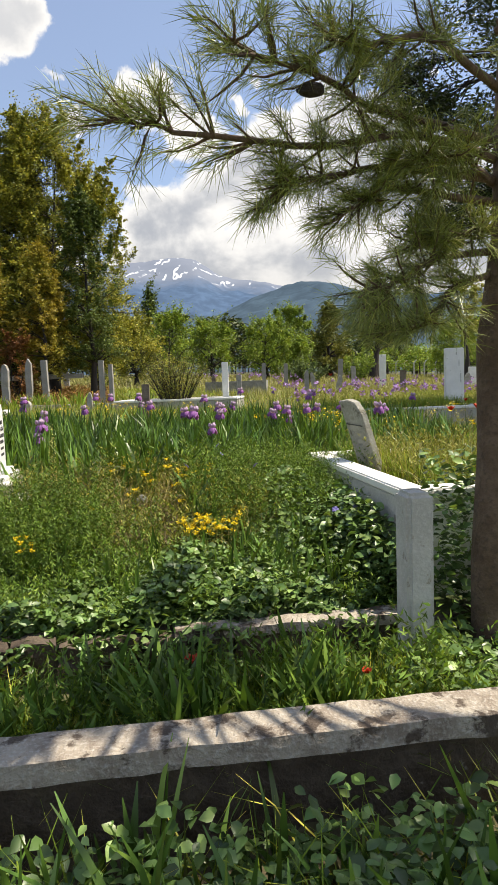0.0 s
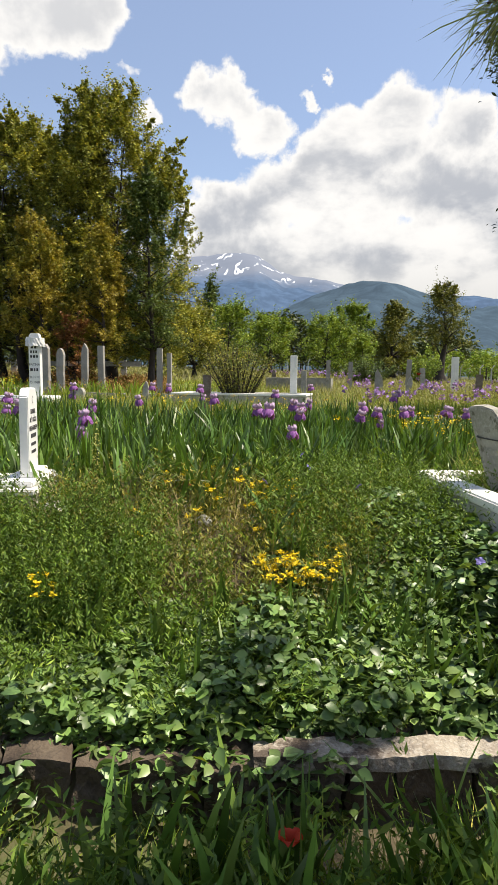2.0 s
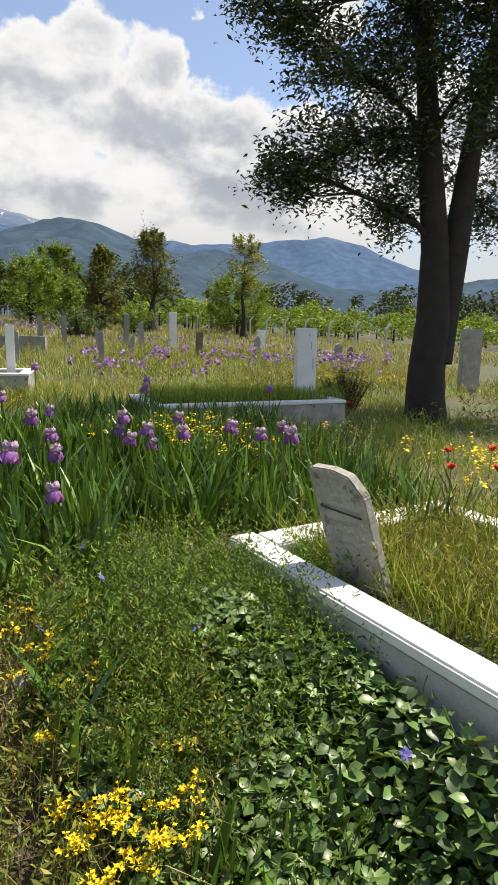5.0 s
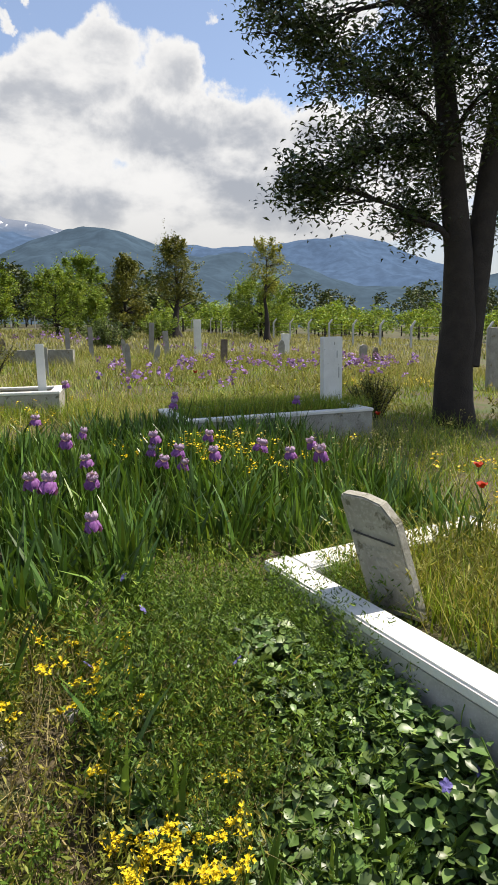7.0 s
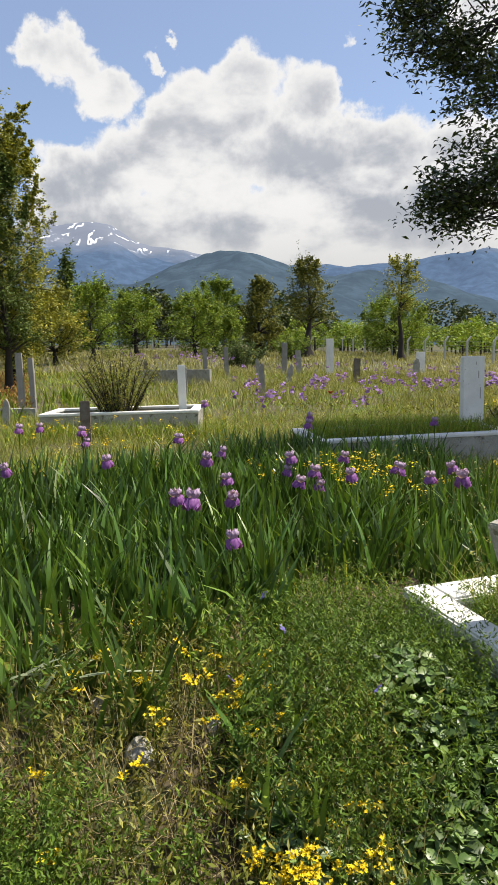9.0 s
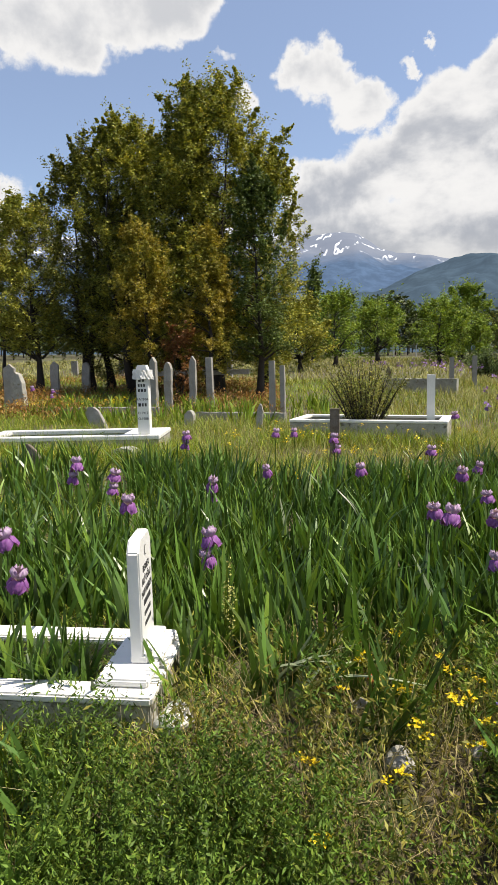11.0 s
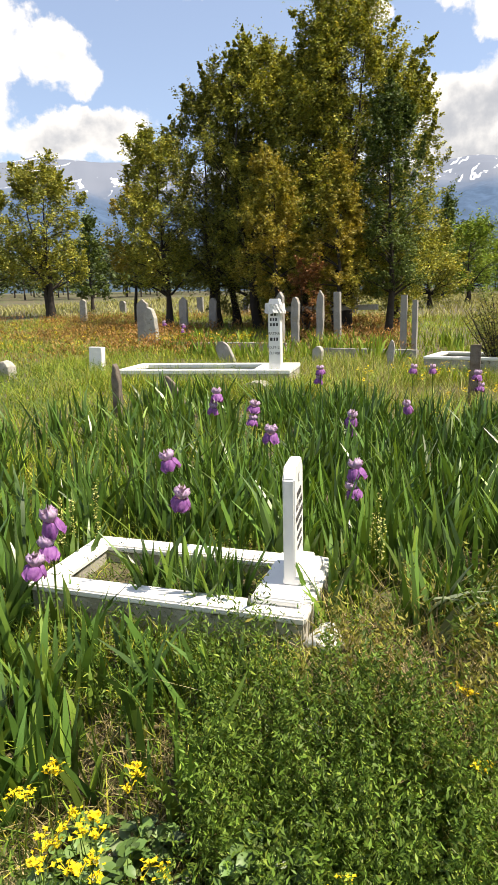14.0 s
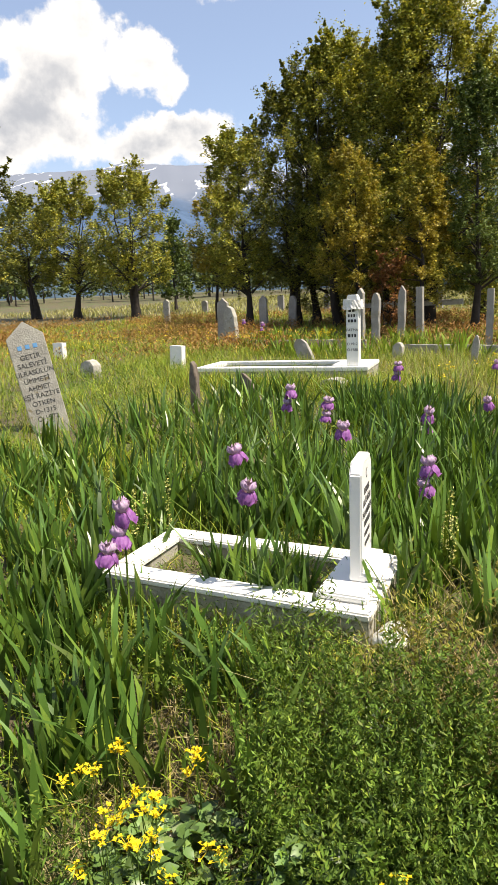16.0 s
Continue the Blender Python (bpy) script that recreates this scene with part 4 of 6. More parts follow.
# ---- fence and old grave posts ----
FENCE = surface("fence_concrete", [(0.5, 0.5, 0.48), (0.42, 0.42, 0.40), (0.6, 0.6, 0.58)], 0.9, 3.0, 40.0, 0.3)
line = [(22.5, 28.5), (19.5, 47.0), (15.0, 80.0), (2.0, 86.0), (-14.0, 92.0)]
fence = thing("fence", "wire fence on bent concrete posts along the orchard", "fence")
dist = [0.0]
for a, b in zip(line, line[1:]):
    dist.append(dist[-1] + math.dist(a, b))
spots = [(np.interp(s, dist, [p[0] for p in line]), np.interp(s, dist, [p[1] for p in line])) for s in np.arange(0, dist[-1], 3.1)]
me_post = None
for k, (x, y) in enumerate(spots):
    if me_post is None:
        bm = bmesh.new()
        box(bm, (-0.06, -0.06, -0.2), (0.06, 0.06, 1.45), bevel=0.01, seg=1)
        box(bm, (-0.055, -0.055, 0.0), (0.055, 0.055, 0.45), Matrix.Translation((0, 0, 1.42)) @ Euler((0, radians(38), 0)).to_matrix().to_4x4(), bevel=0.01, seg=1)
        p = part("post", bm, FENCE, fence)
        me_post = p.data
    else:
        p = new("post", me_post)
        p.parent = fence
    p.location = (x, y, zat(x, y))
WIRE = surface("wire", [(0.3, 0.3, 0.3), (0.4, 0.4, 0.4), (0.25, 0.22, 0.2)], 0.6, 5, 50, 0.1, metal=0.8)
for h in (0.3, 0.7, 1.1, 1.4):
    V, F = tube([(x, y, zat(x, y) + h) for x, y in spots], [0.008] * len(spots), 3)
    arrays("wire", V, F, WIRE, fence)


def marker(x, y, h, wd, th, material, label, name="grave_post", turn=0.0, lean=0.0, side=0.0, top="flat", seed=0):
    """An old upright marker, set a little into the ground."""
    z = zat(x, y)
    hw = wd / 2
    if top == "point":
        pts = [(-hw, -0.15), (hw, -0.15), (hw, h * 0.9), (0, h), (-hw, h * 0.9)]
    elif top == "round":
        pts = [(-hw, -0.15), (hw, -0.15), (hw, h * 0.86), (hw * 0.6, h * 0.97), (0, h), (-hw * 0.6, h * 0.97), (-hw, h * 0.86)]
    elif top == "ragged":
        pts = [(-hw, -0.15), (hw, -0.15), (hw * 0.9, h * 0.7), (hw * 0.5, h * 0.93), (-hw * 0.1, h), (-hw * 0.8, h * 0.8)]
    else:
        pts = [(-hw, -0.15), (hw, -0.15), (hw, h), (-hw, h)]
    return headstone(name, label, (x, y, z), turn, lean, side, pts, th, material, "old grave markers", 0.016 if top in ("ragged", "round", "point") else 0.007)


LGT = surface("pale_stone", [(0.30, 0.29, 0.265), (0.24, 0.23, 0.21), (0.37, 0.355, 0.33)], 0.9, 5, 60, 0.5, spots=((0.3, 0.27, 0.2), 0.6, 8.0))
for x, y, h, wd, th, mat, top, side, label in (
    (-10.4, 15.9, 1.15, 0.3, 0.1, LGT, "point", 2, "pale pointed gravestone in the dry grass"),
    (-9.9, 15.6, 0.95, 0.42, 0.14, STONE, "ragged", -3, "rough grey ragged gravestone"),
    (-11.3, 19.3, 1.1, 0.26, 0.1, LGT, "point", 0, "tall narrow pale gravestone"),
    (-10.9, 20.4, 1.05, 0.26, 0.1, LGT, "round", 2, "tall narrow rounded grey gravestone"),
    (-6.9, 16.9, 1.3, 0.17, 0.12, LGT, "point", 0, "tall grey stone post under the oaks"),
    (-6.3, 16.4, 1.15, 0.18, 0.12, LGT, "round", 1, "tall grey stone post under the oaks"),
    (-5.75, 16.6, 1.3, 0.16, 0.12, LGT, "point", 1, "slim grey stone post in grass"),
    (-5.4, 16.9, 1.25, 0.16, 0.12, LGT, "flat", -1, "slim grey stone post in grass"),
    (-3.5, 15.55, 1.2, 0.13, 0.1, LGT, "flat", 0, "pale gatepost-like marker with a thin kerb"),
    (-3.28, 15.6, 1.1, 0.1, 0.1, LGT, "flat", 0, "pale gatepost-like marker with a thin kerb"),
    (-4.88, 7.85, 0.62, 0.1, 0.08, DARK_WOOD, "ragged", 1, "dark weathered wooden grave marker"),
    (-4.45, 8.6, 0.5, 0.12, 0.06, DARK_WOOD, "ragged", -32, "dark wooden marker fallen aslant in grass"),
    (-1.36, 10.31, 0.72, 0.12, 0.08, DARK_WOOD, "flat", 1, "dark reddish wooden marker"),
    (-3.1, 12.98, 0.5, 0.12, 0.08, STONE, "ragged", 4, "short grey stone marker in grass"),
    (-4.57, 13.4, 0.32, 0.2, 0.14, STONE, "ragged", 0, "short rough grey stone"),
    (-11.88, 11.7, 0.36, 0.32, 0.12, MARBLE, "flat", 0, "small white marble block in the meadow"),
    (-7.95, 11.15, 0.42, 0.28, 0.12, MARBLE, "flat", 2, "small white marble block in the meadow"),
    (-8.74, 9.75, 0.3, 0.36, 0.2, STONE, "ragged", 0, "low dark lump of stone"),
    (-4.05, 9.75, 0.22, 0.4, 0.25, STONE, "ragged", 0, "low rough grey stone"),
    (-6.2, 12.9, 0.45, 0.3, 0.1, LGT, "ragged", -25, "tilted pale flat stone"),
    (5.3, 27.0, 1.5, 0.28, 0.12, WHITE, "flat", 0, "white stele among the far irises"),
    (5.35, 23.1, 0.85, 0.22, 0.1, DARK_WOOD, "flat", 2, "dark weathered stone marker in grass"),
    (9.5, 28.6, 1.0, 0.35, 0.14, WHITE, "flat", 1, "white-topped square stone marker"),
    (9.1, 28.0, 0.75, 0.3, 0.14, STONE, "ragged", 2, "grey ragged stone marker"),
    (1.66, 17.9, 0.9, 0.12, 0.1, LGT, "point", 0, "slim pale stone marker in grass"),
    (-0.24, 17.9, 0.75, 0.14, 0.1, STONE, "flat", 0, "upright grey stone marker in grass"),
    (11.6, 25.4, 0.7, 0.3, 0.12, LGT, "point", 4, "pale pointed stone marker in grass"),
    (11.3, 23.8, 0.65, 0.22, 0.12, DARK_WOOD, "ragged", 3, "dark weathered stone marker in grass"),
    (3.54, 27.5, 1.3, 0.2, 0.12, LGT, "flat", 3, "upright grey stone marker in grass"),
    (4.2, 27.7, 1.0, 0.2, 0.12, STONE, "flat", -3, "upright grey stone marker in grass"),
    (1.24, 27.0, 1.1, 0.16, 0.1, LGT, "flat", 0, "slim pale stone marker in grass"),
    (0.37, 23.8, 1.1, 0.14, 0.1, LGT, "flat", 0, "slim pale stone marker in grass"),
    (-1.81, 27.0, 0.7, 0.2, 0.12, DARK_WOOD, "ragged", -4, "dark leaning marker in grass"),
    (10.04, 15.2, 1.5, 0.5, 0.16, STONE, "flat", 0, "tall grey stone at the meadow's edge"),
    (2.9, 22.0, 0.7, 0.18, 0.1, STONE, "ragged", 10, "leaning grey stone marker"),
    (2.3, 24.5, 0.8, 0.2, 0.1, STONE, "ragged", -9, "leaning grey stone marker"),
    (-18.0, 22.3, 1.0, 0.3, 0.1, STONE, "point", 3, "grey stone in the dry grass"),
    (-14.6, 30.0, 0.9, 0.3, 0.1, LGT, "round", 0, "pale gravestone in the far meadow"),
    (-19.0, 33.0, 0.8, 0.4, 0.12, LGT, "flat", 0, "pale gravestone in the far meadow"),
    (-22.0, 30.0, 0.7, 0.4, 0.12, LGT, "round", 0, "pale gravestone in the far meadow"),
    (-9.5, 31.0, 0.9, 0.3, 0.1, LGT, "flat", 0, "pale gravestone in the far meadow"),
):
    marker(x, y, h, wd, th, mat, label, top=top, side=side, turn=(x * 37) % 16 - 8)
for a, b, h, label in (((-8.9, 14.9), (-5.9, 14.95), 0.16, "thin pale concrete kerb of an old grave"), ((-4.9, 14.65), (-2.95, 14.4), 0.16, "thin pale concrete kerb of an old grave"), ((-1.75, 23.2), (0.5, 21.9), 0.45, "dark grey concrete kerb of an old grave"), ((-8.2, 19.3), (-5.2, 19.6), 0.8, "pale rail between stone posts")):
    ob, ln = corner_thing("old_kerb", label, "kerb", a, b, zat(*a), "old grave kerbs")
    bm = bmesh.new()
    box(bm, (0, -0.06, h - 0.14 if h > 0.6 else -0.2), (ln, 0.06, h), rough=0.012)
    part("kerb_beam", bm, STONE if h > 0.3 else LGT, ob)


# ---- meadow plants ----
IRIS_LEAF = leafy("iris_leaves", [(0.100, 0.192, 0.029), (0.074, 0.154, 0.029), (0.181, 0.281, 0.044)], 0.28, rough=0.36, patch=0.9, gloss=0.5)
GRASS = leafy("meadow_grass", [(0.251, 0.354, 0.034), (0.188, 0.280, 0.032), (0.502, 0.447, 0.078)], 0.32, patch=0.5)
FIELD = leafy("dry_field_grass", [(0.281, 0.297, 0.085), (0.383, 0.365, 0.145), (0.485, 0.446, 0.206)], 0.35, patch=0.12)
STRAW = leafy("dry_straw", [(0.416, 0.338, 0.169), (0.312, 0.260, 0.117), (0.546, 0.468, 0.260)], 0.3, patch=1.0)
WEED = leafy("fine_weed_leaves", [(0.13, 0.225, 0.03), (0.10, 0.18, 0.028), (0.23, 0.31, 0.048)], 0.3, patch=1.5)
OLIVE_WEED = leafy("yellowish_weed_leaves", [(0.20, 0.235, 0.042), (0.25, 0.25, 0.05), (0.36, 0.32, 0.07)], 0.3, patch=1.5)
VINCA = leafy("periwinkle_leaves", [(0.13, 0.225, 0.056), (0.10, 0.18, 0.05), (0.26, 0.37, 0.105)], 0.24, rough=0.4, patch=2.0, gloss=0.5)
RUSTY_HERB = leafy("rusty_herbs", [(0.36, 0.17, 0.05), (0.27, 0.18, 0.055), (0.46, 0.26, 0.09)], 0.3, patch=0.4)
PALE_LEAF = leafy("pale_iris_leaves", [(0.36, 0.42, 0.27), (0.30, 0.37, 0.22), (0.45, 0.5, 0.34)], 0.2, rough=0.35, gloss=0.6)
PETAL = leafy("iris_petals", [(0.66, 0.44, 0.76), (0.80, 0.64, 0.86), (0.56, 0.32, 0.68)], 0.35, patch=45.0)
PETAL_DARK = leafy("dark_iris_petals", [(0.38, 0.13, 0.48), (0.46, 0.19, 0.55), (0.28, 0.07, 0.38)], 0.25, patch=45.0)
YELLOW = leafy("yellow_petals", [(0.82, 0.62, 0.02), (0.76, 0.54, 0.015), (0.88, 0.72, 0.04)], 0.3, patch=6.0)
POPPY = leafy("poppy_petals", [(0.75, 0.06, 0.015), (0.65, 0.04, 0.01), (0.8, 0.12, 0.03)], 0.3, patch=6.0)
BLUE = leafy("periwinkle_petals", [(0.30, 0.26, 0.75), (0.36, 0.32, 0.8), (0.28, 0.24, 0.7)], 0.3, patch=6.0)
WHITE_BRACT = leafy("withered_iris_sheath", [(0.42, 0.38, 0.28), (0.5, 0.45, 0.33), (0.35, 0.3, 0.2)], 0.4)


def blades(rs, P, height, width, lean=0.3, curl=0.25, rows=4, ahead=None):
    """Grass or sword leaves: tapered ribbons that bend over, rooted at P."""
    n = len(P)
    h = np.broadcast_to(height, (n,)) * rs.uniform(0.7, 1.2, n)
    wd = np.broadcast_to(width, (n,)) * rs.uniform(0.7, 1.25, n)
    a = rs.uniform(0, math.tau, n) if ahead is None else ahead
    ln = np.abs(rs.normal(0, lean, n))
    d = np.stack([np.cos(a), np.sin(a), np.zeros(n)], -1)
    face = a + rs.normal(0, 0.8, n)
    s = np.stack([-np.sin(face), np.cos(face), np.zeros(n)], -1)
    cv = np.abs(rs.normal(0, curl, n))
    out = []
    for k in range(rows):
        t = k / (rows - 1)
        wk = wd * (1.0 if k == 0 else (1.15 - 1.05 * t ** 2.2)) * 0.5
        c = P + d * (h * (ln * t + cv * t ** 2.6))[:, None]
        c[:, 2] += h * t * (1 - 0.45 * cv * t ** 2) * np.cos(np.clip(ln, 0, 1.2) * 0.7)
        out += [c - s * wk[:, None], c + s * wk[:, None]]
    V = np.stack(out, 1).reshape(-1, 3)
    o = np.arange(n)[:, None, None] * rows * 2
    q = np.array([[2 * k, 2 * k + 1, 2 * k + 3, 2 * k + 2] for k in range(rows - 1)])[None]
    return V, (o + q).reshape(-1, 4)


def grounded(x, y, sink=0.02):
    return np.stack([x, y, lift(x, y) - sink], -1)


# Places kept free of plants: the kerbs and stones of the graves.
SOLID = []
for ob, ln, dp, wd in ((g4, n4, 0.62, 0.1), (g2, n2, 1.25, 0.14), (g3, n3, 1.0, 0.12), (g5, n5, 1.05, 0.16)):
    SOLID.append((ob.matrix_world.inverted(), -0.01, ln + 0.01, -0.01, dp + 0.01, wd))
SOLID.append((g1.matrix_world.inverted(), -0.02, n1 + 0.02, -1.5, 0.01, 0.16))


def clear_of(P, inside=True):
    """Those of the points that lie on no kerb; inside: the earth within the frames counts as free."""
    keep = np.ones(len(P), bool)
    for m, x0, x1, y0, y1, wd in SOLID:
        M = np.array(m)
        q = P[:, :2] @ M[:2, :2].T + M[:2, 3]
        box_in = (q[:, 0] > x0) & (q[:, 0] < x1) & (q[:, 1] > y0) & (q[:, 1] < y1)
        core_in = (q[:, 0] > x0 + wd) & (q[:, 0] < x1 - wd) & (q[:, 1] > y0 + wd) & (q[:, 1] < y1 - wd)
        keep &= ~box_in | (core_in & inside)
    v = P[:, 1] - 0.17 * P[:, 0]
    keep &= ~((v > 1.66) & (v < 1.9) & (P[:, 0] < 1.65))
    return keep


def field_points(rs, n, x0, x1, y0, y1, shape=None):
    x, y = rs.uniform(x0, x1, n), rs.uniform(y0, y1, n)
    if shape is not None:
        k = shape(x, y)
        x, y = x[k], y[k]
    P = grounded(x, y)
    return P[clear_of(P)]


def stuff(name, label, category, pieces, material):
    V, F = merge(pieces) if isinstance(pieces, list) else pieces
    return tagged(arrays(name, V, F, material), label, category, kind="stuff")


def sprigs(rs, P, height, leaf, per, spread_r, wide=0.24, tilt=0.8):
    """Bushy weeds: a thin stem with leaflets all the way up, for each root in P."""
    n = len(P)
    h = height * rs.uniform(0.6, 1.25, n)
    a, ln = rs.uniform(0, math.tau, n), np.abs(rs.normal(0, 0.22, n))
    d = np.stack([np.cos(a) * ln, np.sin(a) * ln, np.ones(n)], -1)
    t = rs.uniform(0.12, 1.0, (n, per))
    C = P[:, None] + d[:, None] * (h[:, None] * t)[..., None]
    C = C + rs.normal(0, 1, C.shape) * (spread_r * (1.15 - 0.75 * t))[..., None] * [1, 1, 0.5]
    return leaves(rs, C.reshape(-1, 3), leaf, tilt=tilt, wide=wide, fold=0.08, rise=1.3)


def vein_leaves(rs, C, size):
    """Broad pointed leaves, each of eight vertices folded along the midrib."""
    n = len(C)
    d, s, u = turned(rs, n, 0.6)
    L = (size * rs.uniform(0.6, 1.25, n))[:, None]
    rowv = []
    for t, w in ((0.0, 0.03), (0.3, 0.33), (0.62, 0.30), (1.0, 0.02)):
        c = C + d * L * (t - 0.4) - u * L * (0.22 * (t - 0.3) ** 2)
        rowv.append((c - s * L * w + u * L * w * 0.25, c, c + s * L * w + u * L * w * 0.25))
    V = np.stack([p for r in rowv for p in r], 1).reshape(-1, 3)
    q = np.array([[3 * k + j, 3 * k + j + 1, 3 * k + j + 4, 3 * k + j + 3] for k in range(3) for j in range(2)])[None]
    return V, (np.arange(n)[:, None, None] * 12 + q).reshape(-1, 4)


rs = np.random.RandomState(70)


def wave(x, y, k=1.0, p=0.0):
    return np.sin(1.9 * k * x + p) * np.cos(1.6 * k * y - p) + 0.5 * np.sin(4.3 * k * x - 2 * y + p)


def iris_zone(x, y):
    edge = 5.0 + 0.35 * np.sin(2.2 * x) + np.where(x < -0.2, -0.35, 0.0) + np.where(x > 0.5, 0.55, 0.0)
    far_edge = 9.3 + 0.7 * np.sin(1.1 * x)
    return (y > edge) & (y < far_edge) & (x > -2.5 + 0.5 * np.sin(2.1 * y)) & (x < 2.6) & ~((x < -1.25) & (x > -2.6) & (y < 4.9))


# Iris leaves: fans of swords.
def iris_fans(centres, per, h, wd, rs):
    C = np.repeat(centres, per, 0)
    a = np.repeat(rs.uniform(0, math.tau, len(centres)), per) + rs.choice([0, math.pi], len(C)) + rs.normal(0, 0.25, len(C))
    C = C + rs.normal(0, 0.035, C.shape) * [1, 1, 0]
    return blades(rs, C, np.repeat(h * rs.uniform(0.75, 1.2, len(centres)), per), wd, lean=0.26, curl=0.16, rows=5, ahead=a)


P = field_points(rs, 1750, -4.4, 2.6, 4.4, 10.0, iris_zone)
P = np.concatenate([P, field_points(rs, 170, -5.0, -2.0, 4.9, 9.0)])
stuff("iris_leaves", "dense sword-shaped dark green iris leaves", "iris leaves", iris_fans(P, 9, 0.43, 0.03, rs), IRIS_LEAF)
P = np.concatenate([field_points(rs, 420, -6.0, -1.3, 2.9, 5.4, lambda x, y: (x < -1.9 - 0.4 * (y - 3)) | ((wave(x, y, 1.3) > 0.75) & (y - 0.17 * x > 3.3))),
                    field_points(rs, 60, -2.3, 1.3, 1.9, 2.75, lambda x, y: y - 0.17 * x < 2.5), field_points(rs, 40, -0.6, 1.4, 3.3, 4.4, lambda x, y: wave(x, y, 2.0, 1.0) > 0.6),
                    field_points(rs, 60, -1.6, 2.0, 0.7, 1.65, lambda x, y: y - 0.17 * x < 1.62), field_points(rs, 10, -2.1, -1.5, 4.3, 4.6),
                    field_points(rs, 9, -2.1, -1.25, 3.4, 3.98), field_points(rs, 60, -2.9, -1.9, 2.9, 4.0)])
stuff("iris_leaves", "scattered clumps of broad iris leaves by the path", "iris leaves", iris_fans(P, 7, 0.36, 0.032, rs), IRIS_LEAF)
GREY_IRIS = np.array([[-0.74, 4.72, 0], [-0.68, 4.62, 0], [-0.8, 4.66, 0]])
GREY_IRIS[:, 2] = lift(GREY_IRIS[:, 0], GREY_IRIS[:, 1])
V, F = blades(rs, np.repeat(GREY_IRIS, 4, 0), 0.34, 0.05, lean=0.5, curl=0.5, rows=7, ahead=rs.uniform(-0.5, 0.3, 12))
stuff("iris_leaves", "pale bent iris leaves shining in the sun", "iris leaves", (V, F), PALE_LEAF)

def in_g1(x, y):
    return x > 1.78 - 0.23 * (y - 3.37)


# Grass of the meadow: dense by the graves, thinner and drier far off.
pieces = []
P = field_points(rs, 42000, -9.0, 6.5, 4.6, 14.0, lambda x, y: ~iris_zone(x, y) | (wave(x, y, 2.0) > 1.0))
pieces.append(blades(rs, P, 0.24 + 0.1 * np.clip(wave(P[:, 0], P[:, 1], 0.7), -1, 1), 0.007, lean=0.45, curl=0.5, rows=4))
P = field_points(rs, 16000, -18, -8.5, 5, 14.5)
pieces.append(blades(rs, P, 0.24, 0.009, lean=0.45, curl=0.5, rows=3))
P = field_points(rs, 14000, -6.5, -1.0, 3.2, 6.0, lambda x, y: y - 0.17 * x > 3.3)
pieces.append(blades(rs, P, 0.18, 0.006, lean=0.45, curl=0.5, rows=4))
P = field_points(rs, 7000, 1.05, 2.9, 3.4, 5.4, in_g1)
P[:, 2] = np.maximum(P[:, 2], 0.09)
pieces.append(blades(rs, P, 0.25, 0.006, lean=0.3, curl=0.3, rows=4))
P = field_points(rs, 6000, 1.5, 4.0, 9.8, 11.0)
P[:, 2] = np.maximum(P[:, 2], 0.25)
pieces.append(blades(rs, P, 0.26, 0.008, lean=0.35, curl=0.5, rows=4))
P = field_points(rs, 9000, -2.0, 1.5, 1.9, 2.75, lambda x, y: y - 0.17 * x < 2.5)
pieces.append(blades(rs, P, 0.24, 0.006, lean=0.4, curl=0.4, rows=4))
for x0, x1, y0, y1, n in ((-2.7, 0.5, 11.35, 11.93, 1800), (-6.8, -3.2, 9.2, 10.3, 3600), (-2.5, -1.2, 3.8, 4.25, 500)):
    P = field_points(rs, n, x0, x1, y0, y1)
    pieces.append(blades(rs, P, 0.34 if y0 > 5 else 0.16, 0.008, lean=0.35, curl=0.4, rows=4))
P = field_points(rs, 44000, -22, 12, 13, 30)
pieces.append(blades(rs, P, 0.24, 0.014, lean=0.45, curl=0.4, rows=3))
stuff("meadow_grass", "lush yellow-green meadow grass among the graves", "grass", pieces, GRASS)
pieces = []
P = field_points(rs, 36000, -40, 34, 26, 75)
pieces.append(blades(rs, P, 0.32, 0.042, lean=0.4, curl=0.3, rows=3))
P = field_points(rs, 20000, -2, 14, 15, 30, lambda x, y: wave(x, y, 0.4) > -0.2)
pieces.append(blades(rs, P, 0.4, 0.012, lean=0.35, curl=0.3, rows=3))
P = field_points(rs, 9000, -4.5, 4.5, 9.0, 14.0)
pieces.append(blades(rs, P, 0.32, 0.005, lean=0.35, curl=0.4, rows=4))
P = field_points(rs, 2500, 1.05, 2.9, 3.4, 5.4, in_g1)
P[:, 2] = np.maximum(P[:, 2], 0.09)
pieces.append(blades(rs, P, 0.32, 0.005, lean=0.3, curl=0.3, rows=4))
stuff("dry_field_grass", "tall tan seeding grass of the dry field", "grass", pieces, FIELD)


# Straw and withered stalks on the bare patch, and below the small grave.
def bare_patch(x, y):
    return ((x + 0.15) / 0.95) ** 2 + ((y - 4.35) / 0.75) ** 2 < 1 + 0.3 * wave(x, y, 2.0)


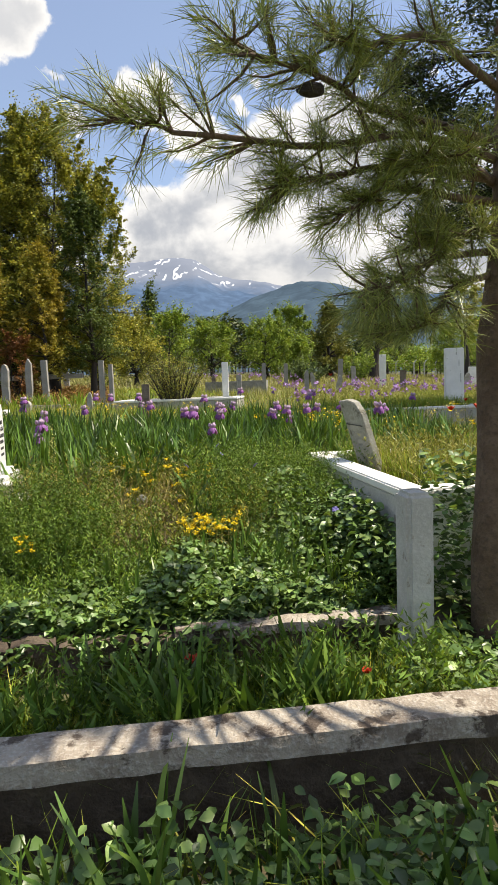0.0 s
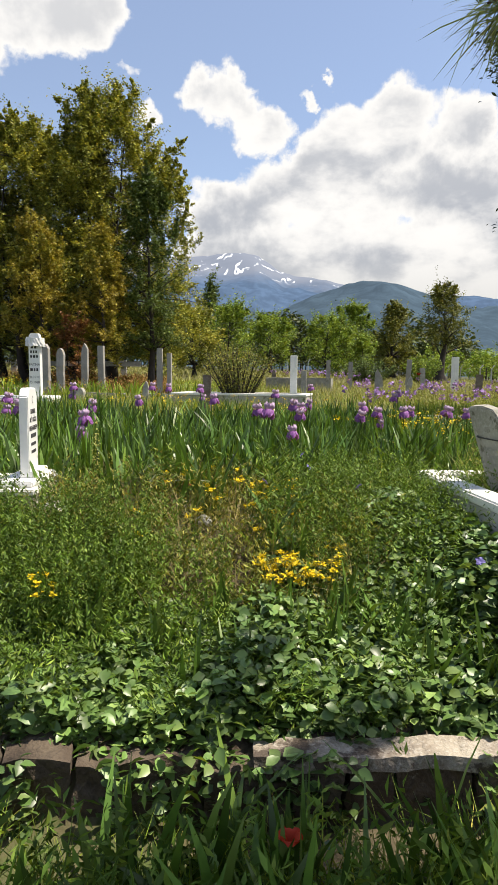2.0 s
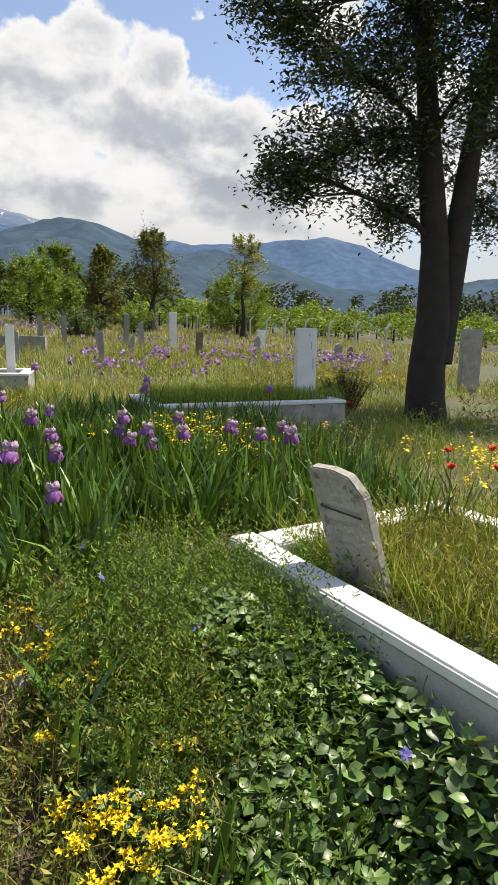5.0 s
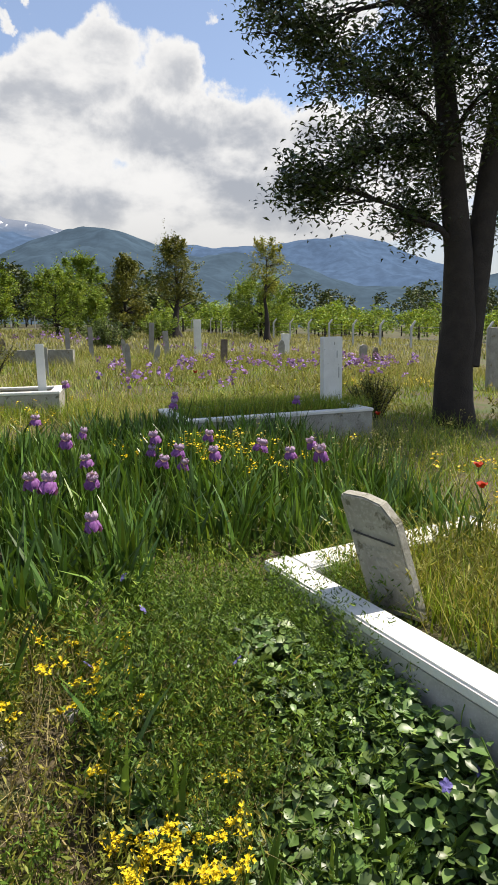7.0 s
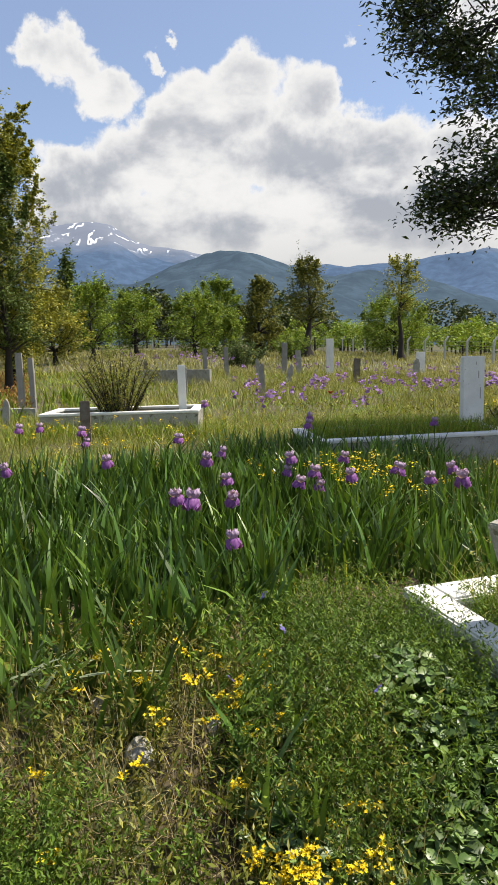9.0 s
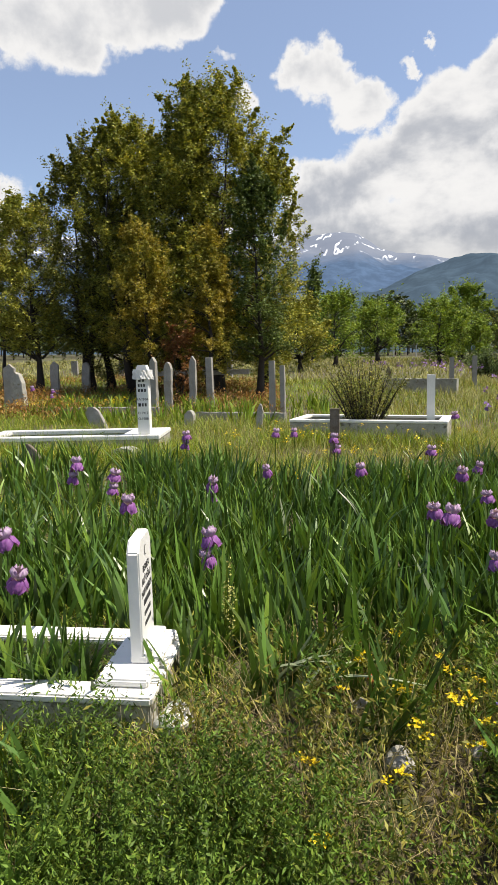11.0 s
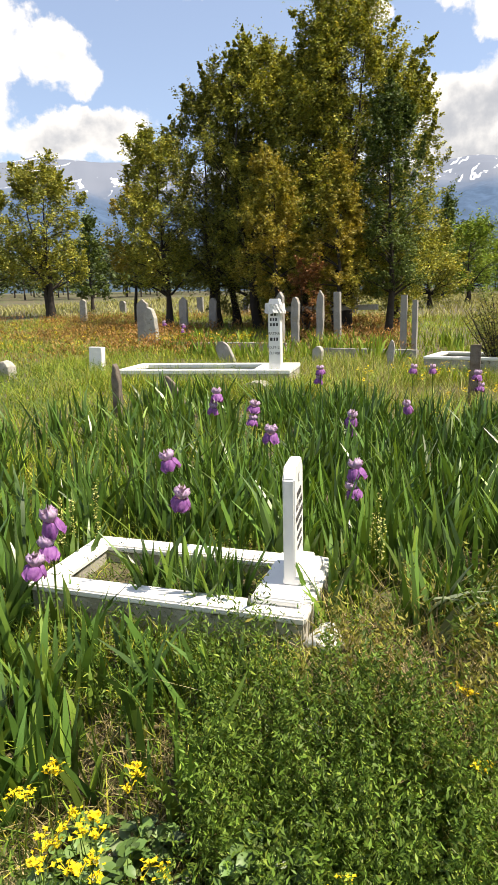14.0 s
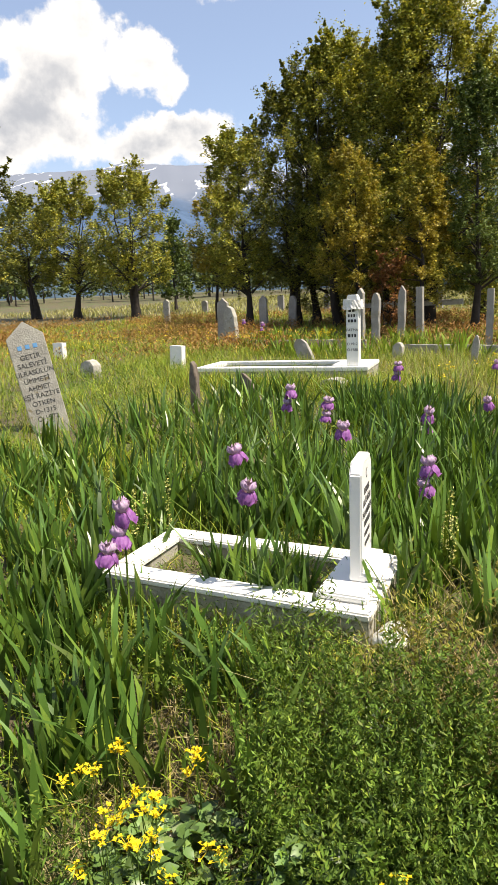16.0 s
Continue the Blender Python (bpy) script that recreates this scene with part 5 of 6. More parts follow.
P = np.concatenate([field_points(rs, 5200, -1.3, 1.0, 3.4, 5.3, bare_patch), field_points(rs, 2600, -1.8, -0.9, 3.1, 3.9)])
straw = [blades(rs, P, 0.13, 0.004, lean=0.9, curl=0.4, rows=3)]
P = field_points(rs, 1900, -1.2, 0.9, 3.5, 5.2, bare_patch)
straw.append(blades(rs, P, 0.3, 0.0035, lean=0.5, curl=0.3, rows=4))
P = field_points(rs, 3000, -3.0, 2.0, 4.9, 6.0)
straw.append(blades(rs, P, 0.1, 0.006, lean=1.0, curl=0.4, rows=3))
stuff("dry_straw", "withered straw and stalks on a bare patch", "straw", straw, STRAW)

# Fine green weeds.
pieces = []
P = field_points(rs, 1500, -2.2, 0.6, 3.05, 4.4, lambda x, y: (y - 0.17 * x > 3.25) & ~(bare_patch(x, y) & (wave(x, y, 3) > -0.4)) & (x < 0.35 + 0.3 * np.sin(5 * y)) & ((x > -1.0) | ((y > 3.9) & (x > -1.6)) | (y - 0.17 * x < 3.5)))
pieces.append(sprigs(rs, P, 0.30, 0.030, 26, 0.03))
c = np.array([-0.78, 3.72])
n = 820
r, a = 0.5 * np.sqrt(rs.uniform(0, 1, n)), rs.uniform(0, math.tau, n)
P = grounded(c[0] + r * np.cos(a), c[1] + 0.75 * r * np.sin(a))
pieces.append(sprigs(rs, P, 0.40, 0.023, 58, 0.02, wide=0.3))
P = field_points(rs, 900, 0.15, 1.45, 4.0, 5.3, lambda x, y: wave(x, y, 2.5) > -0.5)
pieces.append(sprigs(rs, P, 0.36, 0.030, 28, 0.03))
P = field_points(rs, 620, -2.0, 1.6, 1.9, 2.75, lambda x, y: y - 0.17 * x < 2.5)
pieces.append(sprigs(rs, P, 0.32, 0.034, 24, 0.03))
P = field_points(rs, 260, 0.3, 1.6, 5.2, 9.5, lambda x, y: wave(x, y, 1.4, 2.0) > 0.5)
pieces.append(sprigs(rs, P, 0.36, 0.035, 24, 0.04))
P = field_points(rs, 160, -2.3, -1.4, 4.15, 4.85)
pieces.append(sprigs(rs, P, 0.22, 0.022, 20, 0.03))
P = field_points(rs, 1200, -9, -2.5, 4.5, 11)
pieces.append(sprigs(rs, P, 0.24, 0.04, 16, 0.04))
stuff("green_weeds", "fine-leaved bright green weeds on the bank", "weeds", pieces, WEED)
pieces = []
P = field_points(rs, 760, -1.2, 0.9, 3.5, 5.2, bare_patch)
pieces.append(sprigs(rs, P, 0.30, 0.034, 22, 0.03, wide=0.26))
P = field_points(rs, 1500, 1.5, 13, 9.8, 26, lambda x, y: wave(x, y, 0.5, 1.0) > 0.1)
pieces.append(sprigs(rs, P, 0.35, 0.09, 14, 0.09))
P = field_points(rs, 420, 1.1, 2.8, 3.5, 5.3, in_g1)
P[:, 2] = np.maximum(P[:, 2], 0.09)
pieces.append(sprigs(rs, P, 0.34, 0.04, 16, 0.04))
stuff("yellowish_weeds", "yellowing tall weeds with narrow leaves", "weeds", pieces, OLIVE_WEED)

# Periwinkle mounds over the bank and by the kerb.
C = []
for x0, x1, y0, y1, n, hi, cond in (
    (0.1, 1.52, 3.15, 5.2, 10500, 0.26, lambda x, y: (x > 0.25 + 0.25 * np.sin(4 * y)) & (x < 1.55 - 0.16 * (y - 3.2))),
    (-1.6, 1.3, 2.8, 3.5, 5200, 0.14, lambda x, y: (y - 0.17 * x > 2.8) & (wave(x, y, 2.2) > -0.9)),
    (-2.0, 2.4, 0.7, 1.9, 2600, 0.34, lambda x, y: y - 0.17 * x < 1.64),
    (1.2, 2.6, 2.2, 3.3, 2200, 0.3, lambda x, y: (x > 1.6) | (y < 2.95)),
    (-2.0, 1.4, 1.95, 2.75, 900, 0.2, lambda x, y: (wave(x, y, 2.0, 0.7) > 0.1) & (y - 0.17 * x < 2.5)),
):
    x, y = rs.uniform(x0, x1, n), rs.uniform(y0, y1, n)
    k = cond(x, y)
    x, y = x[k], y[k]
    P = np.stack([x, y, lift(x, y)], -1)
    P = P[clear_of(P, False)]
    mound = hi * (0.65 + 0.35 * np.sin(3.1 * P[:, 0] + 1.0) * np.sin(2.7 * P[:, 1])) + 0.06 * wave(P[:, 0], P[:, 1], 3.0)
    P[:, 2] += np.clip(mound, 0.04, 1) * np.sqrt(rs.uniform(0.1, 1.0, len(P)))
    C.append(P)
# Over the wall of the grave by the entrance the leaves climb almost to its cap.
n = 4200
t, out_by = rs.uniform(0, 1, n), np.abs(rs.normal(0, 0.13, n))
x, y = 1.45 - 0.435 * t - out_by, 3.2 + 2.0 * t
P = np.stack([x, y, lift(x, y)], -1)
P[:, 2] += (np.clip(0.14 - P[:, 2], 0.1, 1) * np.clip(0.75 + t, 0, 1) - 0.5 * out_by) * rs.uniform(0.35, 1.0, n)
C.append(P)
n = 1500
x, y = rs.uniform(1.6, 2.7, n), 3.28 + 0.1 * rs.uniform(0, 1, n) - np.abs(rs.normal(0, 0.14, n))
P = np.stack([x, y, lift(x, y) + rs.uniform(0.1, 0.85, n) * rs.uniform(0.8, 1.0, n)], -1)
P = P[(P[:, 0] - 1.82) ** 2 + (P[:, 1] - 2.95) ** 2 > 0.03]
C.append(P)
C = np.concatenate(C)
stuff("periwinkle_leaves", "glossy heart-shaped periwinkle leaves trailing over the bank", "periwinkle", vein_leaves(rs, C, np.full(len(C), 0.052)), VINCA)
stems = []
for k in range(160):
    p = C[rs.randint(len(C))]
    e = p + [rs.normal(0, 0.12), rs.normal(0, 0.12), rs.uniform(-0.1, 0.12)]
    stems.append(tube(bent(rs, p - [0, 0, 0.03], e, 5, 0.3), [0.0025] * 5, 3))
stuff("periwinkle_stems", "thin trailing periwinkle stems", "periwinkle", stems, WEED)

# Rusty herbs under the oaks.
n = 5200
az, d = rs.uniform(-60, -14, n), rs.uniform(13.5, 30, n)
x, y = d * np.sin(np.radians(az)), 2.25 + d * np.cos(np.radians(az))
k = wave(x, y, 0.35, 0.5) > 0.05
P = grounded(x[k], y[k])
stuff("rusty_herbs", "low rust-brown and orange herbs under the oaks", "herbs", sprigs(rs, P, 0.38, 0.09, 18, 0.13), RUSTY_HERB)
P = field_points(rs, 500, -9.5, -2.5, 13.2, 17.5, lambda x, y: wave(x, y, 0.9) > 0.3)
stuff("iris_leaves", "iris leaves round the old graves", "iris leaves", iris_fans(P, 7, 0.4, 0.04, rs), FRESH)


# ---- bushes ----
def bush(name, label, x, y, h, half, material, seed, shoots, per, leaf, sink=0.0, group=""):
    """A bush of upright shoots, each set with leaves."""
    r = np.random.RandomState(seed)
    z = max(zat(x, y), sink)
    ob = thing(name, label, "bush", (x, y, z), group)
    wood, C = [], []
    for k in range(shoots):
        a, q = r.uniform(0, math.tau), math.sqrt(r.uniform(0, 1))
        foot = np.array([0.3 * half * q * math.cos(a), 0.3 * half * q * math.sin(a), -0.03])
        top = np.array([half * q * math.cos(a), half * q * math.sin(a), h * (1 - 0.35 * q) * r.uniform(0.75, 1.1)])
        L = bent(r, foot, top, 6, 0.1, 0.2)
        wood.append(tube(L, np.linspace(0.012, 0.003, 6), 4))
        t = r.uniform(0.15, 1.0, per)
        c = np.stack([np.interp(t * 5, np.arange(6), L[:, i]) for i in range(3)], -1)
        C.append(c + r.normal(0, 0.035, c.shape))
    arrays("framework", *merge(wood), BARK, ob)
    arrays("foliage", *leaves(r, np.concatenate(C), leaf, wide=0.3), material, ob)
    return ob


bush("shrub", "bushy dark rosemary-like shrub growing in a box grave", -1.2, 12.45, 1.2, 0.72, OAK_DARK, 81, 70, 90, 0.05, sink=0.45)
bush("shrub", "dark round bush in the field", 2.4, 34.0, 1.5, 1.5, CEDAR, 82, 70, 90, 0.12)
bush("shrub", "dark bush beside the white stele", 4.75, 11.3, 0.7, 0.45, OAK_DARK, 83, 60, 70, 0.05)
bush("shrub", "light green bush in the field", 6.5, 45.0, 2.2, 1.4, FRESH, 84, 60, 80, 0.16)


# ---- flowers ----
def petal_mesh(name, length, wide, arch, droop, material):
    """One cupped, ruffled petal along +x."""
    V, rows, cols = [], 6, 5
    for i in range(rows):
        t = i / (rows - 1)
        w = wide * math.sin(math.pi * (0.12 + 0.8 * t)) ** 0.8
        for j in range(cols):
            s = j / (cols - 1) * 2 - 1
            V.append((length * (t - 0.25 * droop * t * t), s * w, arch * math.sin(t * 2.2) * length - droop * length * t * t + 0.25 * w * s * s + 0.08 * length * t * math.sin(5 * s)))
    F = [[i * cols + j, i * cols + j + 1, (i + 1) * cols + j + 1, (i + 1) * cols + j] for i in range(rows - 1) for j in range(cols - 1)]
    me = bpy.data.meshes.new(name)
    me.from_pydata(V, [], F)
    me.materials.append(material)
    for p in me.polygons:
        p.use_smooth = True
    return me


def iris_petal(name, upright, material):
    """A wide ruffled petal of a bearded iris: a standard that closes upwards, or a fall that hangs down."""
    V, rows, cols = [], 9, 13
    for i in range(rows):
        t = i / (rows - 1)
        w = (1.25 if upright else 1.05) * math.sin(math.pi * (0.1 + 0.8 * t)) ** 0.7
        for j in range(cols):
            s = j / (cols - 1) * 2 - 1
            frill = 0.011 * t * math.sin(9.5 * s + 6 * t) * abs(s) ** 0.5 + 0.006 * math.sin(19 * s + 4 * t) * t
            if upright:
                r, z = 0.008 + 0.034 * math.sin(math.pi * t * 0.86) + frill, 0.066 * t ** 0.85 - 0.008 * s * s * t + frill
            else:
                r, z = 0.008 + 0.044 * math.sin(min(t * 2.1, 1.62)) + frill, 0.014 * math.sin(math.pi * min(1, t * 1.7)) - 0.068 * max(0, t - 0.28) ** 1.15 - 0.01 * s * s * t + frill
            a = s * w
            V.append((r * math.cos(a), r * math.sin(a), z))
    F = [[i * cols + j, i * cols + j + 1, (i + 1) * cols + j + 1, (i + 1) * cols + j] for i in range(rows - 1) for j in range(cols - 1)]
    me = bpy.data.meshes.new(name)
    me.from_pydata(V, [], F)
    me.materials.append(material)
    for p in me.polygons:
        p.use_smooth = True
    return me


STANDARD = iris_petal("standard", True, PETAL)
FALL = iris_petal("fall", False, PETAL_DARK)


def stem_mesh(h, r, bend):
    V, F = tube([(0, 0, -0.03), (bend * 0.3, 0, h * 0.4), (bend, 0, h)], [r * 1.2, r, r * 0.8], 6)
    me = bpy.data.meshes.new("stem")
    me.from_pydata(V.tolist(), [], F.tolist())
    me.materials.append(WEED)
    return me


def bloom(parent, at, turn, size):
    flower = new("blossom")
    flower.parent = parent
    lop = random.Random(int(turn * 1000))
    flower.matrix_local = pose(*at, lop.uniform(-16, 16), lop.uniform(-16, 16), turn) @ Matrix.Diagonal((size, size * lop.uniform(0.85, 1.1), size * lop.uniform(0.85, 1.1), 1))
    for k in range(3):
        for me, tilt, extra in ((STANDARD, 0, 0), (FALL, 0, 60)):
            p = new(me.name, me)
            p.parent = flower
            p.matrix_local = pose(0, 0, 0, 0, 0, k * 120 + extra) @ pose(0, 0, 0, 0, tilt, 0)
    bm = bmesh.new()
    bmesh.ops.create_cone(bm, segments=8, radius1=0.006, radius2=0.013, depth=0.05)
    bmesh.ops.translate(bm, verts=bm.verts, vec=(0, 0, -0.022))
    part("sheath", bm, WHITE_BRACT, flower)
    return flower


def iris(x, y, flower_z, n, seed):
    r = random.Random(seed)
    z = zat(x, y)
    h = max(flower_z - z, 0.3)
    ob = thing("iris", ("purple bearded iris with one open flower" if n == 1 else "purple bearded iris with two flowers on a stem"), "iris", (x, y, z), "purple irises", turn=r.uniform(0, 360))
    bend = r.uniform(-0.03, 0.03)
    s = new("stem", stem_mesh(h, 0.005, bend))
    s.parent = ob
    bloom(ob, (bend, 0, h), r.uniform(0, 120), r.uniform(0.78, 0.98))
    if n > 1:
        bloom(ob, (bend + 0.035, 0.01, h - r.uniform(0.09, 0.12)), r.uniform(0, 120), r.uniform(0.72, 0.88))
    return ob


IRISES = [
    (-1.59, 9.05, 1), (-1.08, 8.56, 2), (-0.67, 7.2, 1), (-1.44, 7.14, 1), (-1.79, 8.88, 1), (-0.13, 8.08, 1), (0.11, 7.47, 1), (0.25, 7.79, 1), (0.15, 11.4, 1), (0.174, 5.57, 1, 0.43), (-0.1, 6.06, 1), (0.0, 5.98, 1),
    (0.24, 6.49, 1), (0.24, 6.1, 1), (0.78, 7.4, 2), (0.71, 6.62, 1), (0.89, 6.92, 2), (1.28, 7.53, 1), (1.09, 6.63, 1), (1.48, 6.73, 1), (1.57, 6.33, 1), (1.81, 6.41, 1), (1.35, 9.6, 1), (1.26, 9.22, 1), (2.84, 9.55, 1),
    (-2.24, 4.07, 2, 0.52), (-2.2, 3.95, 1, 0.37), (-1.83, 4.42, 1, 0.75), (-1.73, 4.33, 1, 0.62), (-3.02, 6.87, 2), (-2.53, 6.63, 2), (-2.05, 5.92, 1), (-1.75, 6.75, 2), (-1.28, 5.4, 2), (-2.7, 8.6, 2), (1.95, 6.9, 1),
    (-8.3, 14.6, 2), (-9.0, 14.9, 1),
]
for k, (x, y, n, *high) in enumerate(IRISES):
    iris(x, y, high[0] if high else zat(x, y) + (0.5 if y < 8 else 0.56) + 0.03 * math.sin(7 * k), n, 200 + k)

# Far beds of mauve irises, too many to count.
rs = np.random.RandomState(90)
MAUVE = leafy("far_iris_petals", [(0.36, 0.22, 0.55), (0.30, 0.17, 0.5), (0.45, 0.3, 0.62)], 0.3)
C = []
for cx, cy, rx, ry, n in ((4.2, 17.5, 1.6, 1.6, 70), (7.0, 17.0, 1.4, 1.4, 70), (8.2, 19.0, 1.5, 1.4, 60), (2.2, 15.5, 1.4, 1.5, 34), (1.5, 14.2, 0.6, 0.8, 12), (5.5, 26.0, 3.0, 3.0, 50), (-1.0, 40.0, 4.0, 4.0, 90), (0.5, 31.0, 2.0, 2.0, 26), (3.0, 14.0, 1.6, 1.5, 16), (9.5, 21.0, 2.0, 2.0, 36)):
    n = int(n * 0.55)
    x, y = rs.normal(cx, rx * 0.6, n), rs.normal(cy, ry * 0.6, n)
    P = np.stack([x, y, lift(x, y) + rs.uniform(0.35, 0.62, n)], -1)
    C.append(np.repeat(P, 9, 0) + rs.normal(0, 0.035, (n * 9, 3)))
stuff("mauve_irises", "beds of pale mauve irises among the far graves", "irises", leaves(rs, np.concatenate(C), 0.085, wide=0.75), MAUVE)


# Yellow flowers: a stem with a flat cluster of small blossoms.
def petal_disc(bm, c, r, nrm, root=None):
    q = Vector(nrm).to_track_quat("Z", "Y").to_matrix()
    mid = bm.verts.new(c)
    ring = [bm.verts.new(Vector(c) + q @ Vector((r * rr * math.cos(a), r * rr * math.sin(a), 0.25 * r))) for a, rr in ((k / 8 * math.tau, 1.0 if k % 2 else 0.55) for k in range(8))]
    for k in range(8):
        bm.faces.new((mid, ring[k], ring[(k + 1) % 8]))
    if root is not None:
        bm.faces.new((root, mid, ring[0]))


def yellow_flower(x, y, h, heads, seed, rise=None):
    r = random.Random(seed)
    z = zat(x, y) if rise is None else rise
    ob = thing("yellow_flower", "yellow wild flower with a flat cluster of blossoms", "flower", (x, y, z), "yellow flowers")
    for k in range(heads):
        a, q = r.uniform(0, math.tau), r.uniform(0.0, 0.05)
        top = Vector((q * math.cos(a) + r.uniform(-0.02, 0.02), q * math.sin(a), h * r.uniform(0.85, 1.08)))
        V, F = tube([(0, 0, -0.02), tuple(top * 0.5 + Vector((0, 0, 0.02))), tuple(top)], [0.003, 0.0022, 0.0015], 4)
        arrays("stem", V, F, WEED, ob)
        bm = bmesh.new()
        root = bm.verts.new(top - Vector((0, 0, 0.015)))
        for _ in range(12):
            c = top + Vector((r.gauss(0, 0.013), r.gauss(0, 0.013), r.uniform(-0.006, 0.010)))
            petal_disc(bm, c, r.uniform(0.006, 0.010), (r.gauss(0, 0.4), r.gauss(0, 0.4), 1), root)
        part("flower_head", bm, YELLOW, ob)
    return ob


BIG_YELLOW = [(0.17, 3.95), (0.24, 3.97), (0.37, 4.07), (0.5, 4.06), (0.44, 4.2), (0.26, 3.88), (0.34, 3.88), (0.41, 3.8), (0.51, 3.87), (0.29, 3.79), (0.47, 3.78), (0.22, 3.87), (0.38, 3.77), (0.31, 3.92), (0.2, 3.8), (0.42, 3.9), (0.33, 3.72), (0.25, 3.72),
              (-1.62, 3.38), (-1.64, 3.24), (-1.44, 3.31), (-1.37, 3.28), (-1.47, 3.17), (-1.34, 3.46), (-1.32, 3.16), (-0.68, 3.35), (-0.66, 3.4)]
SMALL_YELLOW = [(0.23, 4.55), (0.11, 4.43), (0.02, 4.62), (0.25, 4.67), (0.11, 4.15), (0.16, 4.5), (0.05, 4.4), (-0.1, 4.75), (0.18, 4.35), (-0.05, 4.5), (-0.25, 4.6), (-0.45, 4.5), (-0.6, 4.9), (-0.3, 5.0), (-0.5, 4.2), (-0.4, 3.9), (0.3, 4.4), (-0.15, 4.35), (0.0, 4.85), (-0.42, 4.75), (-1.55, 3.3), (-1.28, 3.24), (-1.5, 3.1), (-1.2, 3.36), (-0.2, 4.2), (0.08, 4.7)]
for k, (x, y) in enumerate(BIG_YELLOW):
    yellow_flower(x, y, (-0.02 if x > 0 else 0.02) - zat(x, y) + 0.03 * math.sin(5 * k), 3, 300 + k)
for k, (x, y) in enumerate(SMALL_YELLOW):
    yellow_flower(x, y, 0.2 + 0.04 * math.sin(3 * k), 2, 360 + k)
C = []
for cx, cy, r0, n, h in ((1.35, 7.5, 0.35, 60, 0.42), (-1.2, 10.6, 0.9, 60, 0.35), (-8.3, 14.3, 0.4, 30, 0.4), (-6.9, 14.6, 0.4, 34, 0.4), (-12.0, 13.5, 2.2, 160, 0.3), (2.9, 5.6, 0.3, 40, 0.5), (7.0, 14.0, 1.0, 50, 0.35), (-15.0, 16.0, 2.5, 160, 0.3)):
    x, y = rs.normal(cx, r0, n), rs.normal(cy, r0, n)
    P = np.stack([x, y, lift(x, y) + h * rs.uniform(0.75, 1.1, n)], -1)
    C.append(np.repeat(P, 8, 0) + rs.normal(0, 0.02, (n * 8, 3)))
stuff("small_yellow_flowers", "small yellow flowers scattered through the meadow", "flowers", leaves(rs, np.concatenate(C), 0.026, wide=0.9, tilt=0.4), YELLOW)

# Periwinkle flowers, poppies.
PINWHEEL = None
for k, (x, y, z) in enumerate(((1.12, 3.78, 0.05), (1.24, 3.80, 0.06), (0.35, 4.75, 0.3), (0.12, 4.45, 0.26), (0.42, 1.5, -0.5), (1.45, 1.62, -0.5), (0.62, 4.3, 0.27), (0.3, 5.0, 0.35))):
    ob = thing("periwinkle_flower", "violet-blue five-petalled periwinkle flower", "flower", (x, y, max(z, zat(x, y) + 0.2)), "periwinkle flowers")
    ob.matrix_world = ob.matrix_world @ pose(0, 0, 0, 50, 0, k * 40)
    for j in range(5):
        if PINWHEEL is None:
            PINWHEEL = petal_mesh("petal", 0.023, 0.0095, 0.1, 0.1, BLUE)
        p = new("petal", PINWHEEL)
        p.parent = ob
        p.matrix_local = pose(0, 0, 0, 0, 0, j * 72)
    V, F = tube([(0, 0, 0), (0, 0.02, -0.08), (0, 0.05, -0.2)], [0.0015, 0.0015, 0.0015], 4)
    arrays("stalk", V, F, WEED, ob)
CUP = petal_mesh("petal", 0.034, 0.026, 0.7, 0.0, POPPY)
for k, (x, y, h) in enumerate(((0.375, 2.45, 0.24), (1.09, 2.335, 0.25), (1.11, 2.258, 0.14), (2.35, 4.9, 0.6), (2.2, 5.1, 0.55), (2.6, 5.7, 0.5), (2.75, 5.5, 0.55), (-0.35, 4.7, 0.12), (3.2, 8.2, 0.5), (1.63, 9.75, 0.82))):
    z = zat(x, y)
    ob = thing("poppy", "scarlet poppy on a thin stalk", "poppy", (x, y, z), "poppies", turn=k * 50)
    if k in (1, 2):
        ob.scale = (0.65, 0.65, 0.85)
    s = new("stem", stem_mesh(h, 0.002, 0.02))
    s.parent = ob
    for j in range(4):
        p = new("petal", CUP)
        p.parent = ob
        p.matrix_local = pose(0.02, 0, h, 0, -8, j * 90)

# Nodding oat-like grass by the leaning stone, and pale flower spikes among the irises.
rs = np.random.RandomState(120)
n = 240
x, y = rs.uniform(1.3, 4.2, n), rs.uniform(5.5, 8.2, n)
P = grounded(x, y)
V1, F1 = blades(rs, P, 0.55, 0.004, lean=0.25, curl=0.5, rows=5)
T = V1.reshape(n, 10, 3)[:, 8:].mean(1)
C = np.repeat(T, 7, 0) + rs.normal(0, 0.022, (n * 7, 3)) - [0, 0, 0.015]
V2, F2 = leaves(rs, C, 0.02, wide=0.45)
stuff("oat_grass", "nodding pale seed heads of wild oats", "grass", [(V1, F1), (V2, F2)], FIELD)
SPIKE = leafy("pale_yellow_spikes", [(0.5, 0.5, 0.16), (0.42, 0.46, 0.14), (0.6, 0.56, 0.22)], 0.3)
